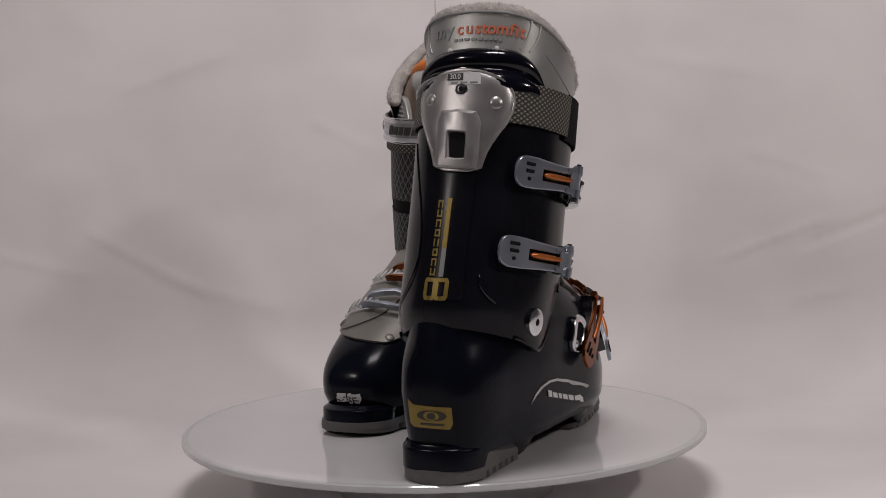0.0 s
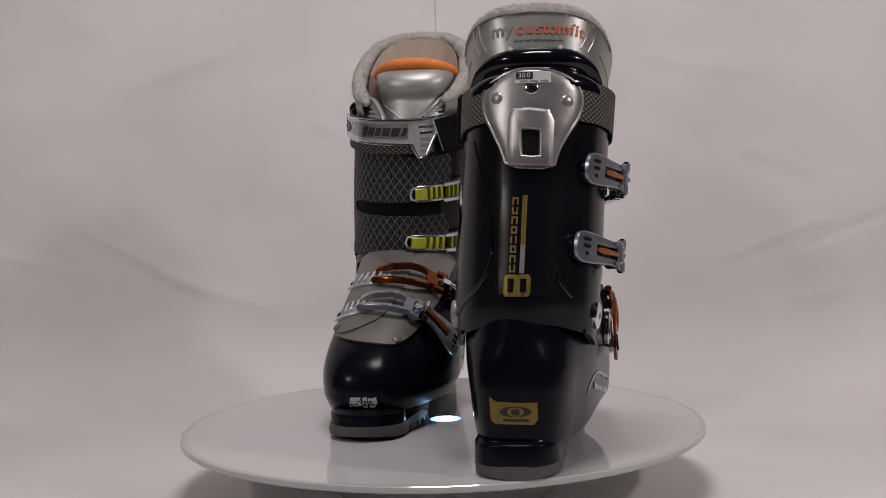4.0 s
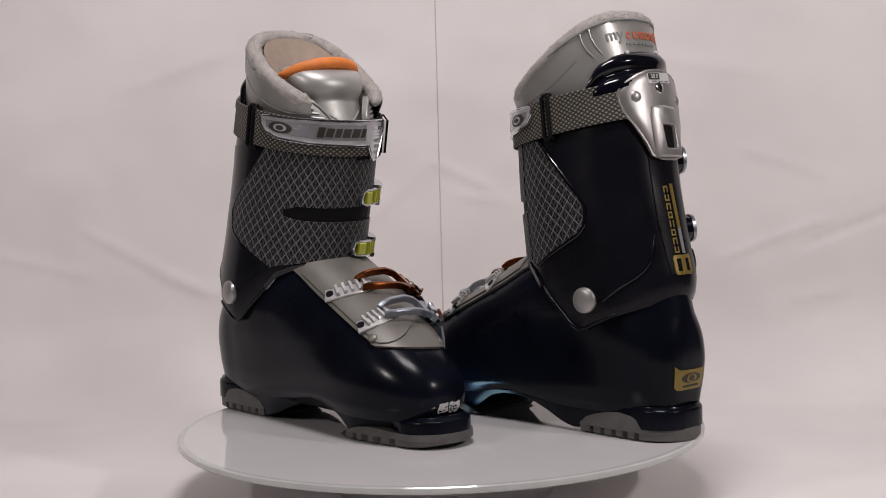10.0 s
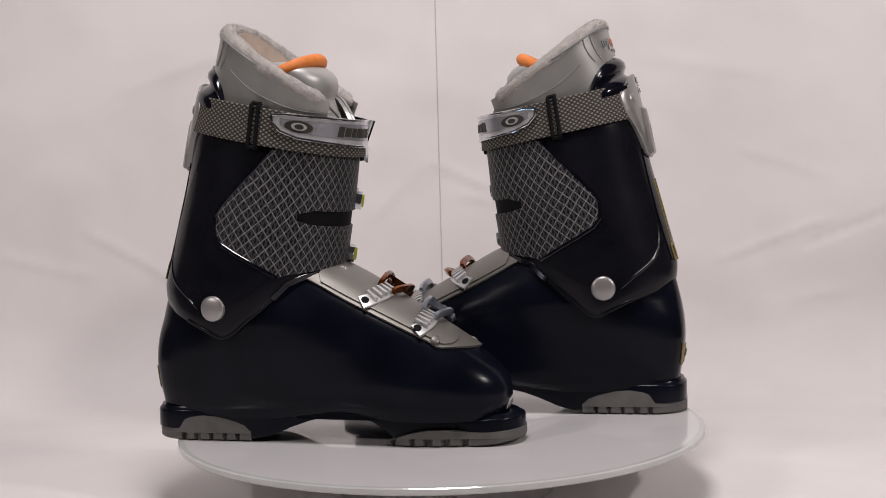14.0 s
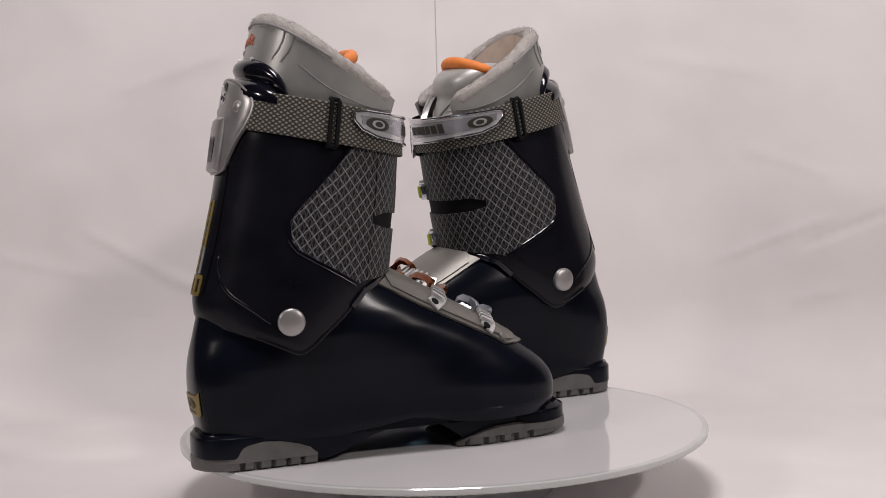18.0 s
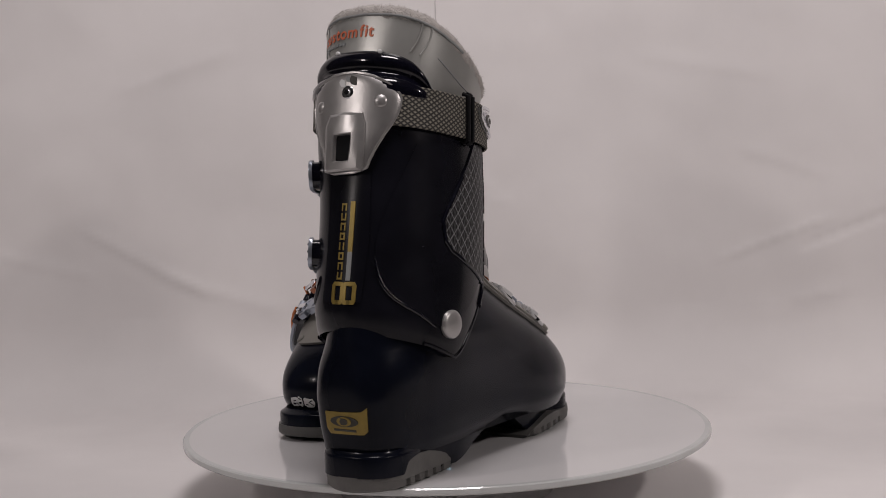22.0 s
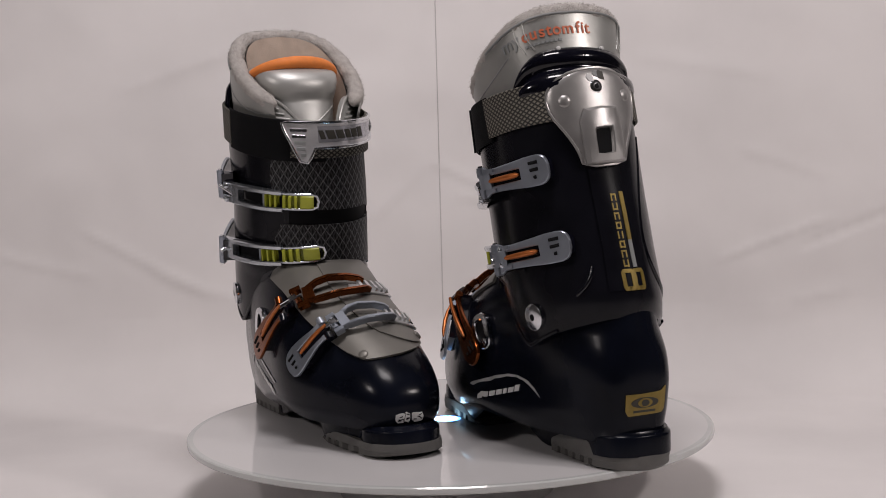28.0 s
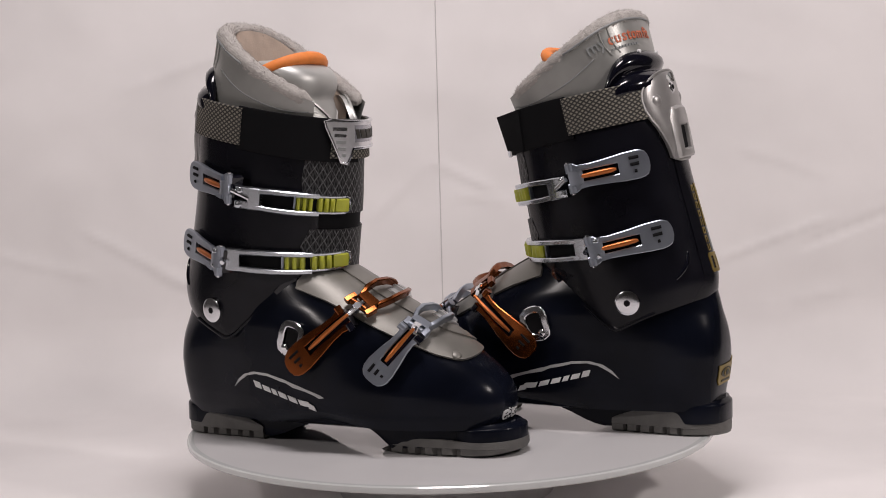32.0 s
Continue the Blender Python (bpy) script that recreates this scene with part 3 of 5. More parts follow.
    part("lattice_rim", LEG.ribbon(low[::-1][:1] + inn, 0.0032, 0.0004, 0.0034), GLOSS, body, "", m)
    # near-black strip that stands in for the shade inside the gap
    slot = [(-56, 215), (-46, 219.5), (0, 221), (44, 221), (44, 204), (0, 205.5), (-46, 205), (-56, 207)]
    part("slot", LEG.patch(slot, 0.0002, 0.0013, 5, 5), DARK, body, "gap between the cuff's two front bands, its shade put in as near-black", m)
    part("front_hem", LEG.ribbon([(p, hem(p) + 2) for p in range(-64, 61, 4)], 0.006, 0.0004, 0.0032), GLOSS, body, "", m)
    # small rivet holes on the front bands, their shade put in as dark buttons
    for p, v in ((-2, 235), (-4, 190), (-14, 190)):
        part("hole", Geo().dome(LEG.place(p, v, 0.0018), LEG.normal(p, v), 0.0028, 0.0003, sides=12, rim=0.0004), DARK, body, "", m)


def collar(boot, m):
    """Black ribbed collar that rises at the back over the cuff."""
    g = Geo()
    rows = []
    for k, (f, d) in enumerate([(0.0, 0.0005), (0.12, 0.0040), (0.26, 0.0060), (0.40, 0.0058), (0.50, 0.0034), (0.56, 0.0002), (0.61, -0.0004), (0.66, 0.0012), (0.74, 0.0044), (0.84, 0.0056), (0.93, 0.0042), (0.985, 0.0012), (1.0, -0.0015), (0.97, -0.004), (0.6, -0.004)]):
        row = []
        for p in range(114, 247, 3):
            a = abs(p - 180)
            top = lut(rounded([(0, 331), (30, 330), (46, 325), (56, 314), (62, 301), (67, 290)], 2), a)
            v = 286 + (top - 286) * f
            row.append(LEG.place(p, v, d * min(1.0, max(0.0, (68 - a) / 16)) - 0.012 * max(0, (v - 300) / 40) ** 1.2))
        rows.append(row)
    g.grid(rows)
    ob = part("collar", g, GLOSS, boot, "glossy black ribbed back collar", m, 60)
    for p in (162, 198):
        part("collar_mark", Geo().dome(LEG.place(p, 329, -0.004), LEG.normal(p, 329), 0.0018, 0.0006, sides=10), PALE, ob, "", m)


def spoiler(boot, m):
    """Silver plate with a window on the back of the cuff."""
    pts = [(-0.0135, 0.311), (0.000, 0.3185), (0.016, 0.3205), (0.034, 0.3175), (0.048, 0.309), (0.0525, 0.297), (0.050, 0.282), (0.040, 0.266), (0.034, 0.254), (0.031, 0.2415),
           (-0.003, 0.2435), (-0.0065, 0.256), (-0.012, 0.268), (-0.0195, 0.283), (-0.022, 0.297), (-0.0195, 0.305)]
    poly = [LEG.find("back", *q) for q in smooth_poly(pts, 1)]
    plate = part("back_plate", LEG.patch(poly, 0.0010, 0.0046, 2.5, 3, bulge=0.0018), SILVER, boot, "satin silver plate with a window", m, 50)
    def loop(d, pts):
        return [LEG.place(*LEG.find("back", *q), d) for q in pts]
    base = [(0.0010, 0.2885), (0.0150, 0.2892), (0.0290, 0.2872), (0.0325, 0.2780), (0.0315, 0.2600), (0.0300, 0.2425), (0.0150, 0.2432), (-0.0015, 0.2440), (-0.0025, 0.2610), (-0.0015, 0.2800)]
    brow = [(0.0045, 0.2858), (0.0150, 0.2864), (0.0255, 0.2846), (0.0280, 0.2780), (0.0272, 0.2600), (0.0265, 0.2445), (0.0150, 0.2452), (0.0022, 0.2460), (0.0018, 0.2610), (0.0025, 0.2800)]
    hole = [(0.0085, 0.2722), (0.0150, 0.2720), (0.0212, 0.2712), (0.0218, 0.2690), (0.0216, 0.2610), (0.0210, 0.2512), (0.0150, 0.2508), (0.0086, 0.2518), (0.0080, 0.2610), (0.0080, 0.2700)]
    wide = [(0.0150 + (y - 0.0150) * 1.12, 0.2615 + (z - 0.2615) * 1.08) for y, z in hole]
    tuck = [(0.0150 + (y - 0.0150) * 0.86, 0.2615 + (z - 0.2615) * 0.93) for y, z in hole]
    g = Geo().grid([loop(0.0040, base), loop(0.0078, [(y * 0.8 + v * 0.2, z * 0.8 + w * 0.2) for (y, z), (v, w) in zip(base, brow)]), loop(0.0096, brow), loop(0.0098, wide), loop(0.0092, hole), loop(0.0066, tuck)], True)
    part("raised_frame", g, SILVER, plate, "", m, 28)
    # near-black fill paints the shade within the window
    part("window", Geo().grid([loop(0.0050, tuck), loop(0.0070, tuck)], True, True), DARK, plate, "window opening, its shade given by a near-black fill", m)
    lip = LEG.outline("back", smooth_poly(pts, 1), 0.006)
    part("plate_lip", LEG.ribbon(lip + lip[:1], 0.0020, 0.0036, 0.0056, step=2), SILVER, plate, "", m)
    for y, z, r in ((-0.0095, 0.2970, 0.0058), (0.0408, 0.2933, 0.0058)):
        ph, v = LEG.find("back", y, z)
        part("rivet", Geo().dome(LEG.place(ph, v, 0.0050), LEG.normal(ph, v), r, 0.0030, sides=22), SILVER, plate, "domed silver rivet", m)
    ph, v = LEG.find("back", 0.0158, 0.3045)
    sc = part("screw", Geo().dome(LEG.place(ph, v, 0.0052), LEG.normal(ph, v), 0.0056, 0.0016, rim=0.0008, sides=20), CHROME, plate, "small steel screw", m)
    # socket shade, painted as a dark six-sided button
    part("screw_socket", Geo().dome(LEG.place(ph, v, 0.0072), LEG.normal(ph, v), 0.0022, 0.0003, rim=0.0005, sides=6), DARK, sc, "", m)
    # size sticker
    sy, sz = 0.017, 0.3125
    if m > 0:
        for k, (o, dz, w, hh) in enumerate(((-0.0055, 0.001, 0.0032, 0.0040), (-0.0010, 0.002, 0.0022, 0.0026), (0.0035, -0.001, 0.0030, 0.0034))):
            ring = [(sy + o - w, sz + dz - hh), (sy + o + w * 0.4, sz + dz - hh * 0.7), (sy + o + w, sz + dz + hh * 0.2), (sy + o + w * 0.5, sz + dz + hh), (sy + o - w * 0.7, sz + dz + hh * 0.6)]
            part("sticker_scrap", LEG.patch([LEG.find("back", *q) for q in ring], 0.0060, 0.0070, 4, 4), (DECAL, GREYPRINT, PALE)[k], plate, "worn scrap of a size sticker", m)
    if m < 0:
        st = [LEG.find("back", *q) for q in ((sy - 0.013, sz + 0.0045), (sy + 0.013, sz + 0.0045), (sy + 0.013, sz - 0.0045), (sy - 0.013, sz - 0.0045))]
        part("size_sticker", LEG.patch(st, 0.0060, 0.0070, 4, 4), PALE, plate, "small size sticker with figures", m)
        # dark half of the sticker under the figures
        d0, d1 = (0.000, 0.0125) if m > 0 else (-0.0125, 0.000)
        blk = [LEG.find("back", *q) for q in ((sy + d0, sz + 0.0042), (sy + d1, sz + 0.0042), (sy + d1, sz - 0.0012), (sy + d0, sz - 0.0012))]
        part("sticker_block", LEG.patch(blk, 0.0066, 0.0074, 4, 4), DECAL, plate, "", m)
        for k in range(3):
            o = (-0.011 + 0.0075 * k) * m
            part("sticker_bar", LEG.ribbon([LEG.find("back", sy + o, sz - 0.0030), LEG.find("back", sy + o + 0.0055 * m, sz - 0.0030)], 0.0013, 0.0066, 0.0073), GREYPRINT, plate, "", m)
    if m < 0:
        ph, v = LEG.find("back", sy - 0.0062, sz + 0.0014)
        at, nn = LEG.place(ph, v, 0.0076), LEG.normal(ph, v)
        at, nn = Vector((at.x, at.y * m, at.z)), Vector((nn.x, nn.y * m, nn.z))
        right = Vector((0, 0, 1)).cross(nn).normalized()
        cv = bpy.data.curves.new("size_figures", "FONT")
        cv.body, cv.size, cv.align_x, cv.align_y, cv.extrude = "30.0", 0.0056, "CENTER", "CENTER", 0.0001
        cv.materials.append(PALE)
        tx = new("size_figures", cv)
        up = nn.cross(right)
        tx.matrix_world = Matrix.Translation(at) @ Matrix((right, up, nn)).transposed().to_4x4()
        tx.parent = plate
    return plate


def strap(boot, m):
    """Woven power strap round the top of the cuff, chromed plate at the front, black tape on the outer side."""
    lo = 267
    path = [(p, 285, lut([(-180, 0.0), (-110, 0.0), (-96, 0.001), (-84, 0.0022), (-60, 0.0022), (0, 0.0027), (30, 0.0027)], p)) for p in range(-174, 29, 4)]
    band = part("woven_strap", LEG.ribbon(path, 0.0325, 0.0030, 0.0050), WEAVE, boot, "grey-brown woven strap", m)
    back = [(p, 285, 0.0) for p in range(186, 86, -4)]
    part("woven_strap", LEG.ribbon(back, 0.0325, 0.0030, 0.0050), WEAVE, boot, "grey-brown woven strap", m)
    tape = [(p, 284, lut([(0, 0.0025), (40, 0.002), (92, 0.0)], p)) for p in range(92, -3, -4)]
    part("tape", LEG.ribbon(tape, 0.037, 0.0026, 0.0044), VELCRO, boot, "black hook-and-loop tape", m)
    if m > 0:
        p0, nn = LEG.place(54, 284, 0.0070), LEG.normal(50, 284)
        fw = (LEG.place(40, 284) - LEG.place(52, 284)).normalized()
        up = (LEG.place(50, 300) - LEG.place(50, 268)).normalized()
        rows = []
        for f in (0.0, 0.35, 0.7, 1.0):
            lo_, hi_ = p0 - up * 0.0185 + fw * 0.024 * f + up * 0.004 * f, p0 + up * 0.0185 + fw * 0.039 * f
            c = nn * (0.004 * f - 0.001)
            rows.append([lo_ + c, hi_ + c, hi_ + c + nn * 0.0018, lo_ + c + nn * 0.0018])
        tip = [[q - nn * 0.0022 for q in row] for row in rows]
        part("plate_tip", Geo().grid(tip, True, True), PLATE, boot, "chromed tip of the name plate", m)
        part("tape_end", Geo().grid(rows, True, True), VELCRO, boot, "loose end of the black tape", m)
    ring = Geo()
    for p in (-92, -88.5):
        ring.tube([LEG.place(p, 265, 0.003), LEG.place(p, 267, 0.0080), LEG.place(p, 303, 0.0080), LEG.place(p, 305, 0.003)], 0.0019, 8)
    ring.tube([LEG.place(-92, 304.5, 0.0066), LEG.place(-88.5, 304.5, 0.0066)], 0.0019, 6).tube([LEG.place(-92, 265.5, 0.0066), LEG.place(-88.5, 265.5, 0.0066)], 0.0019, 6)
    part("strap_ring", ring, DARK, boot, "black ring buckle", m)
    # chromed plate: long tapered band with a hooked end
    poly = [(-80, 297), (-73, 299), (-40, 300.5), (0, 301), (26, 301), (32, 300), (31, 295), (25, 279), (20, 266), (15, 265), (12, 270), (9, 278), (-40, 279), (-63, 280), (-74, 284), (-79, 290)]
    chrome = part("name_plate", LEG.patch(poly, 0.0072, 0.0094, 5, 6), PLATE, boot, "chromed name plate", m)
    part("plate_border", LEG.ribbon(poly + poly[:1], 0.0022, 0.0086, 0.0106), CHROME, chrome, "", m)
    inset = [(-75, 295), (-40, 297), (6, 297.5), (6, 283), (-40, 283.5), (-66, 285), (-74, 289)]
    part("plate_inset", LEG.patch(inset, 0.0088, 0.0098, 5, 6), material("plate_silver_%d" % m, (0.50, 0.50, 0.54), 0.25, metal=0.7), chrome, "", m)
    # plain marks in place of the maker's name
    for k, (p0, p1) in enumerate(((-33, -28), (-26.5, -21), (-19.5, -15), (-13.5, -7.5), (-6, 0), (1.5, 5))):
        h0 = 3.9 if k else 4.6
        part("letter_bar", LEG.patch([(p0 - 0.9, 290 - h0), (p1 - 0.9, 290 - h0), (p1 + 0.9, 290 + h0), (p0 + 0.9, 290 + h0)], 0.0094, 0.0104, 3, 4), DECAL, chrome, "", m)
    part("oval_mark", LEG.patch([(-62 + 9.5 * math.cos(k * math.tau / 20), 290 + 5.2 * math.sin(k * math.tau / 20)) for k in range(20)], 0.0094, 0.0102, 5, 6), DECAL, chrome, "", m)
    part("oval_eye", LEG.patch([(-62 + 5.2 * math.cos(k * math.tau / 16), 290 + 3.4 * math.sin(k * math.tau / 16)) for k in range(16)], 0.0099, 0.0106, 5, 6), PLATE, chrome, "", m)
    part("oval_dot", LEG.patch([(-62 + 3.1 * math.cos(k * math.tau / 16), 290 + 2.2 * math.sin(k * math.tau / 16)) for k in range(16)], 0.0104, 0.0111, 5, 6), DECAL, chrome, "", m)
    for p, v, w in ((20, 294, 12), (20, 288.5, 10), (19.5, 283, 8), (19, 277.5, 6), (17.5, 272, 3.5)):
        part("plate_slot", LEG.ribbon([(p - w / 2, v), (p + w / 2, v)], 0.0030, 0.0088, 0.0098), CHROME if p == 20 else GREYPRINT, chrome, "", m)


def rim_path(k):
    """Top edge of the liner: k from -1 (inner front end) over 0 (back) to 1 (outer front end): place and outward direction."""
    a = 180 - 140 * abs(k)
    x, z = lut(rounded([(28, 0.176, 0.2975), (42, 0.170, 0.3005), (65, 0.150, 0.3125), (85, 0.128, 0.327), (105, 0.109, 0.341), (130, 0.089, 0.357), (155, 0.078, 0.3650), (180, 0.0755, 0.3670)], 2), a)
    s = math.sin(radians(a)) ** 0.8
    y = 0.0155 + math.copysign(0.0535 * s, k)
    return Vector((x, y, z)), a


def liner(boot, m):
    rows_lo, rows_mid, rows_hi = [], [], []
    n = 64
    for i in range(n + 1):
        k = -1 + 2 * i / n
        q, a = rim_path(k)
        phi = math.copysign(a, k) if k else 180
        base = LEG.place(phi, 280, -0.006)
        mid = base.lerp(q, 0.55)
        swell = (Vector((mid.x, mid.y, 0)) - Vector((0.122, 0.0175, 0))).normalized()
        rows_lo.append(base)
        rows_mid.append(mid + swell * 0.0045)
        rows_hi.append(q + swell * 0.0070)
    g = Geo()
    inner = [p - (Vector((p.x, p.y, 0)) - Vector((0.122, 0.0175, 0))).normalized() * 0.016 for p in rows_hi]
    deep = [p + (Vector((0.118, 0.0175, 0)) - Vector((p.x, p.y, 0))) * 0.25 - Vector((0, 0, 0.09)) for p in inner]
    g.grid([rows_lo, [a.lerp(b, 0.5) for a, b in zip(rows_lo, rows_mid)], rows_mid, [a.lerp(b, 0.6) for a, b in zip(rows_mid, rows_hi)], rows_hi])
    body = part("liner", g, LINER, boot, "silver-grey padded inner boot", m, 60)
    g = Geo()
    g.grid([inner, [a.lerp(b, 0.5) for a, b in zip(inner, deep)], deep])
    part("lining", g, BEIGE, body, "beige inner lining", m, 60)
    g = Geo()
    g.grid([deep, [Vector((0.118, 0.0175, p.z - 0.002)) for p in deep]])
    part("lining_floor", g, BEIGE, body, "", m, 60)
    # seams of the padded back
    for k in (-0.30, -0.36, 0.30, 0.36):
        i = int(round((k + 1) / 2 * n))
        o = Vector((0.122, 0.0175, 0))
        pts = []
        for f in (0.25, 0.5, 0.75, 1.0):
            p = rows_mid[i + int((1 - f) * 3 * (1 if k < 0 else -1))].lerp(rows_hi[i], f)
            pts.append(p + (Vector((p.x, p.y, 0)) - o).normalized() * 0.0004)
        part("seam", Geo().tube(pts, 0.0007, 6), LINER, body, "", m)
    # fleece roll on the rim
    path = [rim_path(-1 + 2 * i / 90)[0] for i in range(91)]
    rnd = random.Random(5 + m)
    g = Geo()
    rows = []
    for i, p in enumerate(path):
        d = (path[min(i + 1, 90)] - path[max(i - 1, 0)]).normalized()
        out = Vector((p.x - 0.122, p.y - 0.0175, 0)).normalized()
        up = d.cross(out).normalized()
        up = up if up.z > 0 else -up
        out = up.cross(d).normalized()
        end = min(1, min(i, 90 - i) / 4 + 0.35)
        row = []
        for j in range(20):
            w = j * math.tau / 20
            lump = noise.noise(p * 160 + Vector((j * 0.5, 0, 0))) + 0.8 * noise.noise(p * 420 + Vector((j * 1.3, 2, 0)))
            r = end * (0.0074 + 0.0011 * lump + rnd.uniform(-0.0004, 0.0004))
            row.append(p + out * r * 1.0 * math.cos(w) + up * r * 0.95 * math.sin(w))
        rows.append(row)
    g.grid(rows, True, True)
    fleece = part("fleece_rim", g, FUR, body, "worn grey fleece rim", m, 180)
    piping = []
    for i in range(13, n - 12):
        hi = rows_hi[i]
        piping.append(hi + (Vector((hi.x, hi.y, 0)) - Vector((0.122, 0.0175, 0))).normalized() * 0.0004)
    part("piping", Geo().tube(piping, 0.0011, 8), GREYPRINT, body, "dark piping under the fleece rim", m, 180)
    # short fibres
    g = Geo()
    for i in range(7000):
        f = rnd.uniform(1, 88)
        a, b = int(f), rnd.randrange(20)
        p = rows[a][b].lerp(rows[a + 1][b], f - a)
        c = path[a]
        dd = (p - c).normalized()
        if dd.z < -0.4:
            continue
        side = Vector((rnd.uniform(-1, 1), rnd.uniform(-1, 1), rnd.uniform(-1, 1)))
        t = (dd + side * 0.9).normalized() * rnd.uniform(0.0010, 0.0024 + 0.0022 * max(0.0, noise.noise(p * 210)))
        w = dd.cross(side).normalized() * 0.00022
        g.add([p - w - dd * 0.0004, p + w - dd * 0.0004, p + t], [(0, 1, 2)])
    tagged(part("fleece_nap", g, FUR, fleece, "", m, 180), kind="stuff")
    # ribbed front flaps of the liner
    def lean_back(g):
        g.v = [(x - 0.42 * max(0.0, z - 0.284), y, z) for x, y, z in g.v]
        return g
    for s in (-1, 1):
        edge = [(64, 318), (54, 320), (46, 321), (40, 320.5), (34, 318.5), (28, 313.5), (22, 306), (18, 297), (15, 286)]
        poly = [(s * p, v) for p, v in edge] + [(s * 15, 272), (s * 62, 272)]
        fl = part("front_flap", lean_back(LEG.patch(poly, -0.0075, -0.0030, 5, 6, bulge=0.001)), LINER, body, "ribbed front flap of the liner", m, 50)
        for k in range(5):
            v = 299 + 4.2 * k
            p0, p1 = 50 - 1.0 * k, 22 + 4.2 * k
            part("rib", lean_back(LEG.ribbon([(s * p0, v), (s * p1, v)], 0.0016, -0.0032, -0.0010)), TONGUE, fl, "", m)
        part("lip", lean_back(LEG.ribbon([(s * p, v) for p, v in edge], 0.0026, -0.0034, -0.0012)), LINER, fl, "", m)
    # tongue
    g = Geo()
    rows = []
    for i in range(25):
        f = i / 24
        z = 0.262 + 0.073 * f
        hw = lut([(0, 0.030), (0.5, 0.034), (0.8, 0.0385), (0.93, 0.040), (1, 0.0385)], f)
        xf = lut([(0, 0.173), (0.40, 0.1672), (0.50, 0.1650), (0.60, 0.1625), (0.66, 0.1652), (0.74, 0.1668), (0.84, 0.1655), (0.94, 0.1595), (1, 0.151)], f)
        row = []
        for j in range(25):
            w = -math.pi * 0.5 + math.pi * j / 24
            row.append((xf - 0.036 + 0.036 * math.copysign(abs(math.cos(w)) ** 0.8, math.cos(w)), 0.0195 + hw * math.copysign(abs(math.sin(w)) ** 0.85, math.sin(w)), z))
        rows.append(row)
    last = rows[-1]
    for s, dz in ((0.75, 0.003), (0.4, 0.002), (0.0, -0.004)):
        rows.append([(0.120 + (x - 0.120) * s, 0.0195 + (y - 0.0195) * s, z + dz) for x, y, z in last])
    g.grid(rows)
    folds = []
    for s in (-1, 1):
        folds.append([rows[k][12 + s * d] for k, d in ((6, 0), (8, 2), (10, 4), (12, 7), (13, 9))])
    tg = part("tongue", g, TONGUE, boot, "bright silver padded tongue", m, 60)
    for q in folds:
        part("fold", Geo().tube(q, [0.0006, 0.0010, 0.0011, 0.0009, 0.0004], 8), TONGUE, tg, "", m, 60)
    pts = []
    for j in range(29):
        w = -math.pi * 0.62 + math.pi * 1.24 * j / 28
        c = math.cos(w)
        pts.append((0.117 + 0.034 * math.copysign(abs(c) ** 0.8, c) - (0.0 if c > 0 else 0.05 * abs(c)), 0.0195 + 0.0400 * math.sin(w), 0.3395 - 0.013 * (1 - max(c, 0)) - (0.0 if c > 0 else 0.05 * abs(c))))
    part("orange_trim", Geo().tube(pts, [0.0020 + 0.0040 * math.sin(math.pi * j / 28) ** 0.5 for j in range(29)], 10), ORANGE, tg, "orange fabric edge of the tongue", m, 180)
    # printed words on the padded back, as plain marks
    o = Vector((0.122, 0.0175, 0))

    def skin(k, f):
        x = (k + 1) / 2 * n
        i = int(x)
        hi, mi = rows_hi[i].lerp(rows_hi[i + 1], x - i), rows_mid[i].lerp(rows_mid[i + 1], x - i)
        return mi.lerp(hi, f)

    def mark(k0, k1, f0, f1, mat):
        g = Geo()
        rows = []
        for i in range(4):
            k = k0 + (k1 - k0) * i / 3
            nn = (skin(k + 0.01, 0.5) - skin(k - 0.01, 0.5)).cross(skin(k, 1.0) - skin(k, 0.0)).normalized()
            if nn.dot(skin(k, 0.5) - Vector((0.122, 0.0175, skin(k, 0.5).z))) < 0:
                nn = -nn
            rows.append([skin(k, f0) + nn * 0.0002, skin(k, f0) + nn * 0.0010, skin(k, f1) + nn * 0.0010, skin(k, f1) + nn * 0.0002])
        g.grid(rows, True, True)
        part("print_mark", g, mat, body, "", m)
    def letter(ch, k, f, size, mat, way, bold):
        x = skin(k, f)
        right = (skin(k + way * 0.012, f) - skin(k - way * 0.012, f)).normalized()
        nn = (skin(k + 0.01, 0.5) - skin(k - 0.01, 0.5)).cross(skin(k, 1.0) - skin(k, 0.0)).normalized()
        if nn.dot(x - Vector((0.122, 0.0175, x.z))) < 0:
            nn = -nn
        flip = lambda q: Vector((q.x, q.y * m, q.z))
        x, right, nn = flip(x + nn * 0.0005), flip(right), flip(nn)
        cv = bpy.data.curves.new("print_letter", "FONT")
        cv.body, cv.size, cv.align_x, cv.align_y, cv.extrude, cv.offset = ch, size, "CENTER", "BOTTOM_BASELINE", 0.0002, bold
        cv.materials.append(mat)
        ob = new("print_letter", cv)
        ob.matrix_world = Matrix.Translation(x) @ Matrix((right, nn.cross(right), nn)).transposed().to_4x4()
        ob.parent = body
    at, way = (0.46, -1) if m > 0 else (-0.21, 1)
